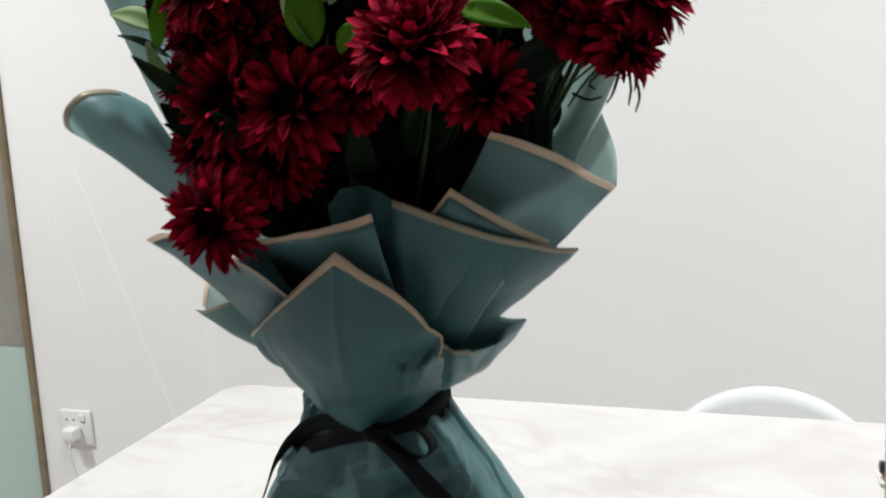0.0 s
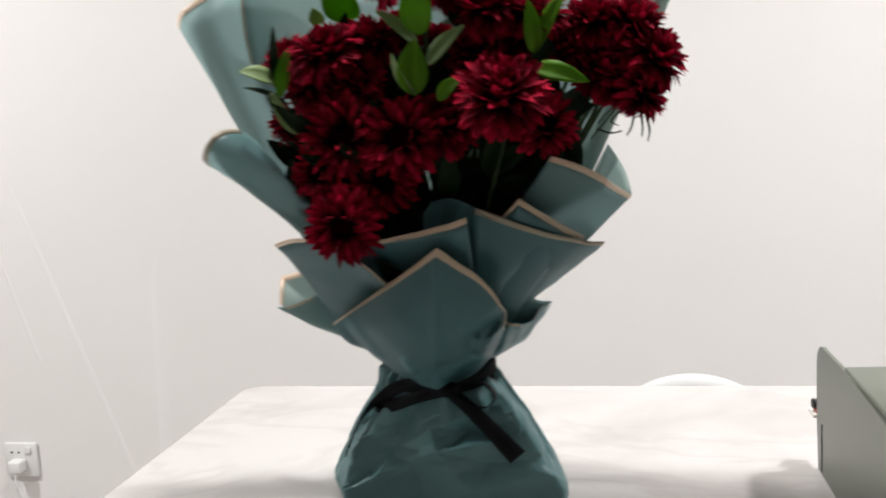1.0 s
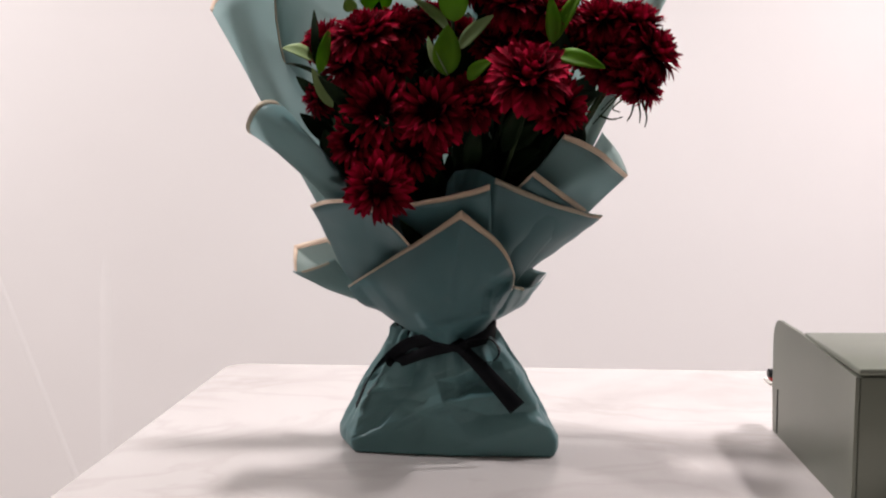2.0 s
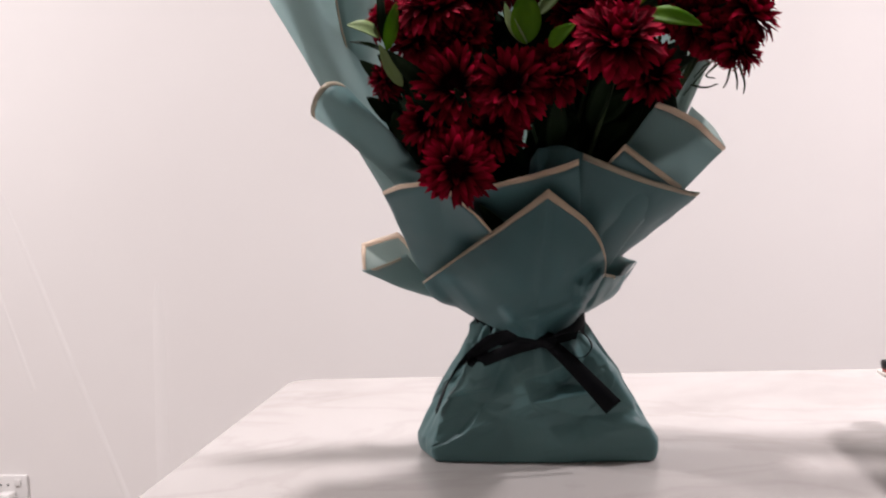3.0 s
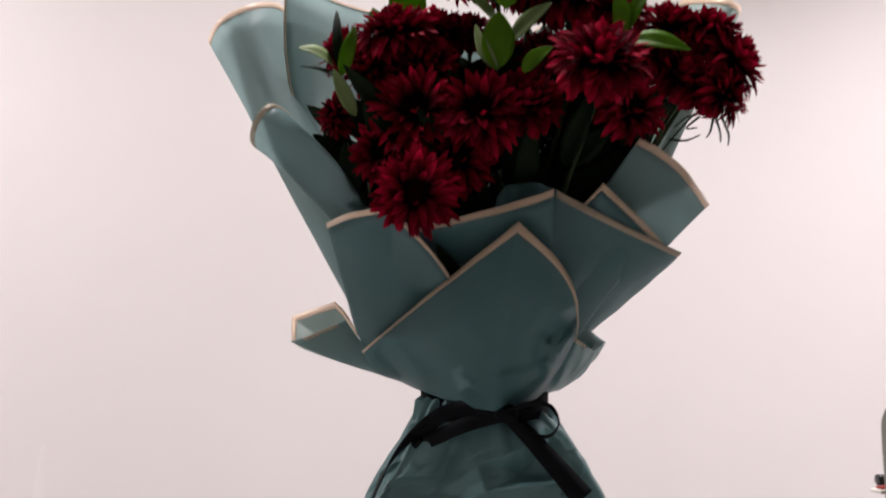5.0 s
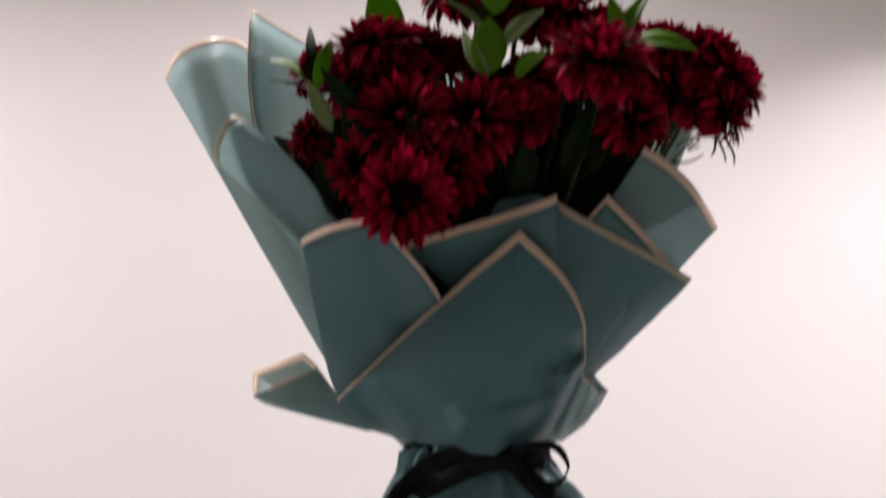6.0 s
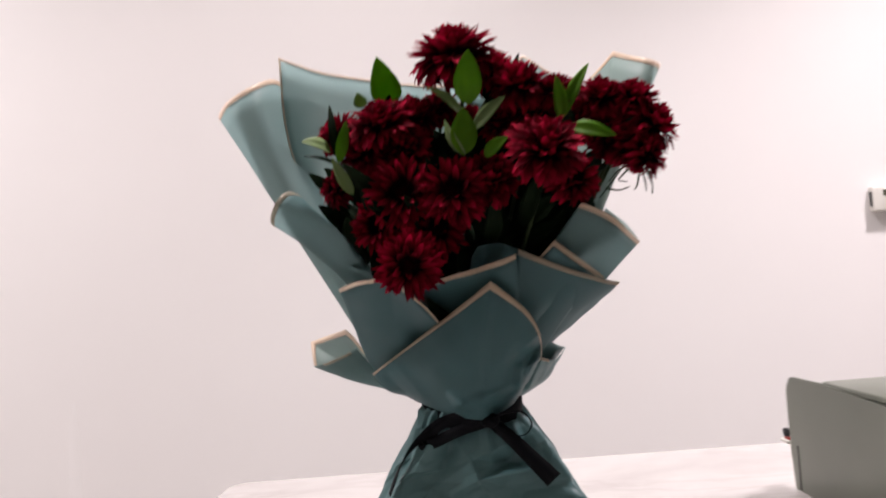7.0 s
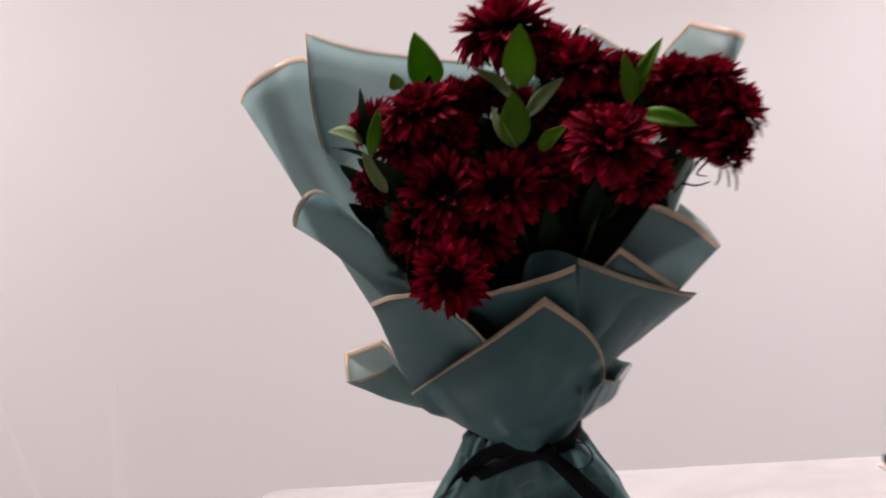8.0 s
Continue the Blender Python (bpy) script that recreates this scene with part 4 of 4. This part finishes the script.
HEADS = [flower_head(s, d) for s, d in ((11, 0.72), (12, 0.8), (13, 0.66), (14, 0.75), (15, 0.7))]
HEADS += [flower_head(s, 0.8, -34, 82, 7, 27, 1.04, 0.2, 0.8) for s in (16, 17)]
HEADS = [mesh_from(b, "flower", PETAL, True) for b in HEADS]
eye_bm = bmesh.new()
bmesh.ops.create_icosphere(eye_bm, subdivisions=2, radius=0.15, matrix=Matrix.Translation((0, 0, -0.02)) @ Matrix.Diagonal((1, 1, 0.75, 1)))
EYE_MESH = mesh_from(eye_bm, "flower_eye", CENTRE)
bud_bm = bmesh.new()
bmesh.ops.create_cone(bud_bm, cap_ends=True, segments=10, radius1=0.05, radius2=0.16, depth=0.2, matrix=Matrix.Translation((0, 0, -0.2)))
CALYX_MESH = mesh_from(bud_bm, "calyx", STEM)


def flower(n, place, diam, facing, label="crimson chrysanthemum head"):
    ob = new("flower", HEADS[5 + n % 2 if -0.4 < facing[2] < 0.45 else n % 5])
    ob.parent = bouquet
    ob["label"] = label
    spin = pose(0, 0, 0, 0, 0, (n * 67) % 360)
    m = Matrix.Translation(place) @ aim(facing) @ spin @ Matrix.Diagonal((diam, diam, diam, 1))
    ob.matrix_basis = m
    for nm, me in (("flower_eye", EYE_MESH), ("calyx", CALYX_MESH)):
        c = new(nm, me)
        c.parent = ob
    a = Vector(place)
    d = Vector(facing).normalized()
    root = Vector((NECK[0] + 0.15 * (a.x - NECK[0]), NECK[1] + 0.01, NECK[2] + 0.02))
    pts = [a - d * 0.016, a - d * 0.05, a * 0.5 + root * 0.5 - d * 0.02, root]
    part("stem", tube([spline(pts, t) for t in steps(0, 1, 10)], 0.0019, 6, 1.2), STEM, bouquet)
    return ob


FLOWERS = [
    ((-0.001, -0.02, 1.253), 0.1, (-0.1, -0.22, 1)), ((0.036, 0, 1.237), 0.066, (0.2, -0.2, 1)), ((-0.082, -0.035, 1.187), 0.074, (-0.2, -0.5, 1)),
    ((-0.049, -0.01, 1.196), 0.062, (0.1, -0.5, 1)), ((-0.129, 0, 1.186), 0.056, (-0.7, -0.5, 0.9)), ((0.08, -0.088, 1.143), 0.082, (0.1, -0.8, 0.8)),
    ((0.064, -0.025, 1.216), 0.068, (-0.1, -0.4, 1)), ((0.102, -0.02, 1.207), 0.062, (0.1, -0.4, 1)), ((0.15, 0.005, 1.202), 0.064, (0.0, -0.4, 1)),
    ((0.183, 0.01, 1.198), 0.070, (0.3, -0.3, 1)), ((0.200, 0, 1.170), 0.070, (0.8, -0.4, 0.5)), ((0.190, -0.01, 1.138), 0.056, (0.9, -0.5, 0.15)),
    ((-0.062, -0.055, 1.112), 0.080, (-0.15, -1, 0.35)), ((-0.013, -0.06, 1.11), 0.078, (0.05, -1, 0.4)), ((0.026, -0.05, 1.121), 0.064, (0.1, -0.9, 0.5)),
    ((-0.060, -0.088, 1.041), 0.071, (-0.05, -1, -0.12)), ((-0.135, 0, 1.128), 0.044, (-0.8, -0.6, 0.3)), ((0.108, -0.045, 1.116), 0.062, (0.4, -0.9, 0.2)),
    ((-0.09, -0.04, 1.084), 0.060, (-0.3, -1, 0.1)), ((0.156, 0, 1.161), 0.064, (0.4, -0.8, 0.5)),
    ((-0.022, 0.02, 1.207), 0.052, (0, -0.6, 1)), ((-0.031, -0.05, 1.075), 0.066, (0.0, -1, 0.1)), ((0.045, 0, 1.18), 0.056, (0, -0.7, 0.8)),
    ((-0.101, -0.02, 1.162), 0.060, (-0.4, -0.9, 0.5)), ((-0.056, -0.03, 1.162), 0.056, (0.1, -1, 0.5)),
    ((0.122, 0, 1.179), 0.056, (0, -0.8, 0.6)), ((0.173, -0.005, 1.146), 0.05, (0.6, -0.8, 0.2)),
    ((0.082, 0, 1.194), 0.06, (0, -0.7, 0.8)), ((0.01, 0.03, 1.187), 0.056, (0, -0.8, 0.6)),
]
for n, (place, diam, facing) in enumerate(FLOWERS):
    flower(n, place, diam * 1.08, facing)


# leaves
def leaf(base, tip, width, face=(0, -1, 0.2), mat=None, bend=0.12, label="glossy green leaf", name="leaf"):
    b, t = Vector(base), Vector(tip)
    d = t - b
    L = d.length
    d = d.normalized()
    nrm = Vector(face)
    nrm = (nrm - d * nrm.dot(d)).normalized()
    side = d.cross(nrm)
    bm = bmesh.new()
    ns = 12
    grids = []
    for k in (0.0003, -0.0003):
        g = []
        for i in range(ns + 1):
            s = i / ns
            w = width * 0.5 * (math.sin(math.pi * s ** 0.8) ** 0.8 if 0 < s < 1 else 0.0) + 0.0004
            c = b + d * L * s + nrm * (L * bend * (math.sin(math.pi * s) * 0.6 - 0.3 * s * s) + k)
            g.append([bm.verts.new(c + side * w * q + nrm * w * 0.35 * abs(q) ** 1.3) for q in (-1, -0.5, 0, 0.5, 1)])
        grids.append(g)
    for n, g in enumerate(grids):
        for i in range(ns):
            for j in range(4):
                q = (g[i][j], g[i + 1][j], g[i + 1][j + 1], g[i][j + 1])
                bm.faces.new(q if n else q[::-1])
    a, c = grids
    for j in (0, 4):
        for i in range(ns):
            bm.faces.new((a[i][j], a[i + 1][j], c[i + 1][j], c[i][j]))
    return part(name, bm, mat or LEAF, bouquet, label)


leaf((-0.074, 0.03, 1.219), (-0.081, -0.02, 1.259), 0.032, (0, -1, 0.1))
leaf((-0.105, 0.03, 1.218), (-0.108, 0.02, 1.232), 0.014, (0, -1, 0.3), LEAF_PALE)
leaf((0.009, -0.062, 1.196), (0.013, -0.082, 1.246), 0.027, (0, -1, 0.15))
leaf((0.001, -0.06, 1.146), (0.004, -0.065, 1.193), 0.026, (0.1, -1, 0.2))
leaf((0.003, -0.045, 1.188), (-0.03, -0.05, 1.22), 0.013, (-0.4, -0.5, 0.9), LEAF_PALE)
leaf((0.013, -0.055, 1.171), (0.046, -0.06, 1.202), 0.014, (0.5, -0.6, 0.7), LEAF_PALE)
leaf((0.003, -0.06, 1.146), (-0.016, -0.065, 1.182), 0.012, (-0.7, -0.6, 0.3), LEAF_PALE)
leaf((0.022, -0.065, 1.142), (0.045, -0.075, 1.159), 0.014, (0.1, -1, 0.5))
leaf((0.033, -0.01, 1.203), (0.025, 0, 1.246), 0.018, (0.3, -1, 0.1), LEAF_SHADE_DARK)
leaf((0.102, -0.04, 1.176), (0.1, -0.05, 1.219), 0.015, (0.3, -1, 0.1))
leaf((0.102, -0.04, 1.176), (0.134, -0.04, 1.232), 0.013, (-0.3, -1, 0.2))
leaf((0.104, -0.075, 1.163), (0.149, -0.09, 1.15), 0.016, (0, -0.95, 0.35))
leaf((-0.136, -0.02, 1.165), (-0.163, -0.035, 1.177), 0.019, (0, -0.8, 0.8), LEAF_PALE, label="pale back of a leaf")
leaf((-0.131, -0.03, 1.16), (-0.134, -0.02, 1.215), 0.008, (0.2, -1, 0), LEAF_SHADE_DARK)
leaf((-0.127, -0.035, 1.151), (-0.116, -0.035, 1.194), 0.012, (0.2, -1, 0), LEAF)
leaf((-0.115, -0.03, 1.118), (-0.133, -0.04, 1.156), 0.012, (-0.2, -1, 0.3), LEAF_PALE)
leaf((-0.122, -0.03, 1.145), (-0.162, -0.03, 1.163), 0.006, (0, -0.6, 0.9), LEAF_SHADE_DARK)
leaf((0.061, 0.05, 1.245), (0.071, 0.05, 1.267), 0.005, (0, -1, 0.2), LEAF_SHADE_DARK)
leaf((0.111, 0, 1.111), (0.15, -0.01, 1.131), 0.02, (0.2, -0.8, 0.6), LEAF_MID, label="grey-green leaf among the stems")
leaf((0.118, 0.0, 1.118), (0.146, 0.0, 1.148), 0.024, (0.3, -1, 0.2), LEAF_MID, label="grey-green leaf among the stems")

# near-black leaves added to fill pale gaps with shade
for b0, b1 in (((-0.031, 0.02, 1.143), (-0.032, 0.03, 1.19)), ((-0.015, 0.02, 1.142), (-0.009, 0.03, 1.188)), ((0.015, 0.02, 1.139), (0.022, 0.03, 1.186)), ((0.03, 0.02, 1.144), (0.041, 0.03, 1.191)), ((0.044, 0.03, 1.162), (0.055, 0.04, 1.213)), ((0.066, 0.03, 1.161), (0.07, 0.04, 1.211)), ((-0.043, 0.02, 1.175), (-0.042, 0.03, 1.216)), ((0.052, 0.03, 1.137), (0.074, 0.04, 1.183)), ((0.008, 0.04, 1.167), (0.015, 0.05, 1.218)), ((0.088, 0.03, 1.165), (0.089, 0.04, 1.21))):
    leaf(b0, b1, 0.034, (0, -1, 0.1), LEAF_SHADE_DARK, label="near-black filler leaf for the shade among the stems")
# near-black filler leaves that stand in for the shade deep in the bouquet
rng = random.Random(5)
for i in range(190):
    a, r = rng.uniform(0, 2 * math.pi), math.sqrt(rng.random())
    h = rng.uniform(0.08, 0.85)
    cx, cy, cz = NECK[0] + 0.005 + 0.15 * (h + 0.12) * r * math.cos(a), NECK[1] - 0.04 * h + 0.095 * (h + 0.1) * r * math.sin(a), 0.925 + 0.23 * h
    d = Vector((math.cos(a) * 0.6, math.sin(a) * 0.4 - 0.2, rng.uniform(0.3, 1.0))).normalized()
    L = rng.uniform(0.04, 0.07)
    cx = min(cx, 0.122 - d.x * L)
    leaf((cx, cy, cz), (cx + d.x * L, cy + d.y * L, cz + d.z * L), rng.uniform(0.012, 0.022), (rng.uniform(-0.5, 0.5), -1, rng.uniform(-0.2, 0.5)), LEAF_SHADE_DARK, label="near-black filler leaf for the shade among the stems")
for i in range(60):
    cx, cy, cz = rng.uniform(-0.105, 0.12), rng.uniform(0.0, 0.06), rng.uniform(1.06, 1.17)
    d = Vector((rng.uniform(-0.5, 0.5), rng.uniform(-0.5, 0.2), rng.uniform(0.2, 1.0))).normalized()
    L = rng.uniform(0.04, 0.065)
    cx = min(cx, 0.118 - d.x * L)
    leaf((cx, cy, cz), (cx + d.x * L, cy + d.y * L, cz + d.z * L), rng.uniform(0.016, 0.026), (rng.uniform(-0.4, 0.4), -1, rng.uniform(-0.2, 0.5)), LEAF_SHADE_DARK, label="near-black filler leaf for the shade among the stems")
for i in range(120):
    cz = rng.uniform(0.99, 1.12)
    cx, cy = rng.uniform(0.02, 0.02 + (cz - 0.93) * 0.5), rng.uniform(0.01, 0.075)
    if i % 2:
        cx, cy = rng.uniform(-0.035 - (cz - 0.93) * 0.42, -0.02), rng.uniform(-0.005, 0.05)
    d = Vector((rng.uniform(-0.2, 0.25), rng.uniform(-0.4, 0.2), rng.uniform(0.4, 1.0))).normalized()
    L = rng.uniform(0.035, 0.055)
    leaf((cx, cy, cz), (cx + d.x * L, cy + d.y * L, cz + d.z * L), rng.uniform(0.016, 0.024), (rng.uniform(-0.4, 0.4), -1, rng.uniform(-0.2, 0.5)), LEAF_SHADE_DARK, label="near-black filler leaf for the shade among the stems")
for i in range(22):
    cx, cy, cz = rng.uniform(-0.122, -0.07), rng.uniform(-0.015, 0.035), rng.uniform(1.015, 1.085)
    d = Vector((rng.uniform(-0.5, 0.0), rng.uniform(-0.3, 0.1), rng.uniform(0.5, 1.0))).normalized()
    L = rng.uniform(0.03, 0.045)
    leaf((cx, cy, cz), (cx + d.x * L, cy + d.y * L, cz + d.z * L), rng.uniform(0.016, 0.024), (rng.uniform(-0.4, 0.4), -1, rng.uniform(-0.2, 0.5)), LEAF_SHADE_DARK, label="near-black filler leaf for the shade among the stems")
# broad grey-green leaves behind the side flap, mixed with near-black ones for shade
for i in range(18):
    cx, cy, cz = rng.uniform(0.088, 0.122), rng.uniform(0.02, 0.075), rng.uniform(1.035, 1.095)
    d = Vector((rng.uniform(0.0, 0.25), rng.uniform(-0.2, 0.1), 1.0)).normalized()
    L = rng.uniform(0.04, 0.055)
    leaf((cx, cy, cz), (cx + d.x * L, cy + d.y * L, cz + d.z * L), rng.uniform(0.02, 0.028), (rng.uniform(-0.4, 0.5), -1, rng.uniform(-0.1, 0.3)), LEAF_MID if i % 3 == 0 else LEAF_SHADE_DARK, label="grey-green leaf among the stems" if i % 3 == 0 else "near-black filler leaf for the shade among the stems")
# thin curled sepals and stems that hang out at the side
for p0, p1, p2 in (((0.181, 0.02, 1.132), (0.165, 0.015, 1.126), (0.151, 0, 1.113)), ((0.175, 0.015, 1.126), (0.163, 0.01, 1.115), (0.169, -0.005, 1.111)), ((0.188, 0.01, 1.124), (0.19, 0.005, 1.11), (0.189, 0, 1.1)), ((0.184, 0.0, 1.122), (0.180, -0.004, 1.108), (0.176, -0.006, 1.102)), ((0.192, 0.004, 1.122), (0.196, 0.0, 1.106), (0.194, -0.004, 1.096)), ((0.150, 0.02, 1.108), (0.162, 0.01, 1.104), (0.172, 0.0, 1.106)), ((0.174, 0.03, 1.133), (0.158, 0.02, 1.115), (0.144, 0.03, 1.099))):
    part("stem", tube([spline([Vector(p0), Vector(p1), Vector(p2)], t) for t in steps(0, 1, 8)], 0.0012, 6, 0.5), STEM, bouquet)
settle()
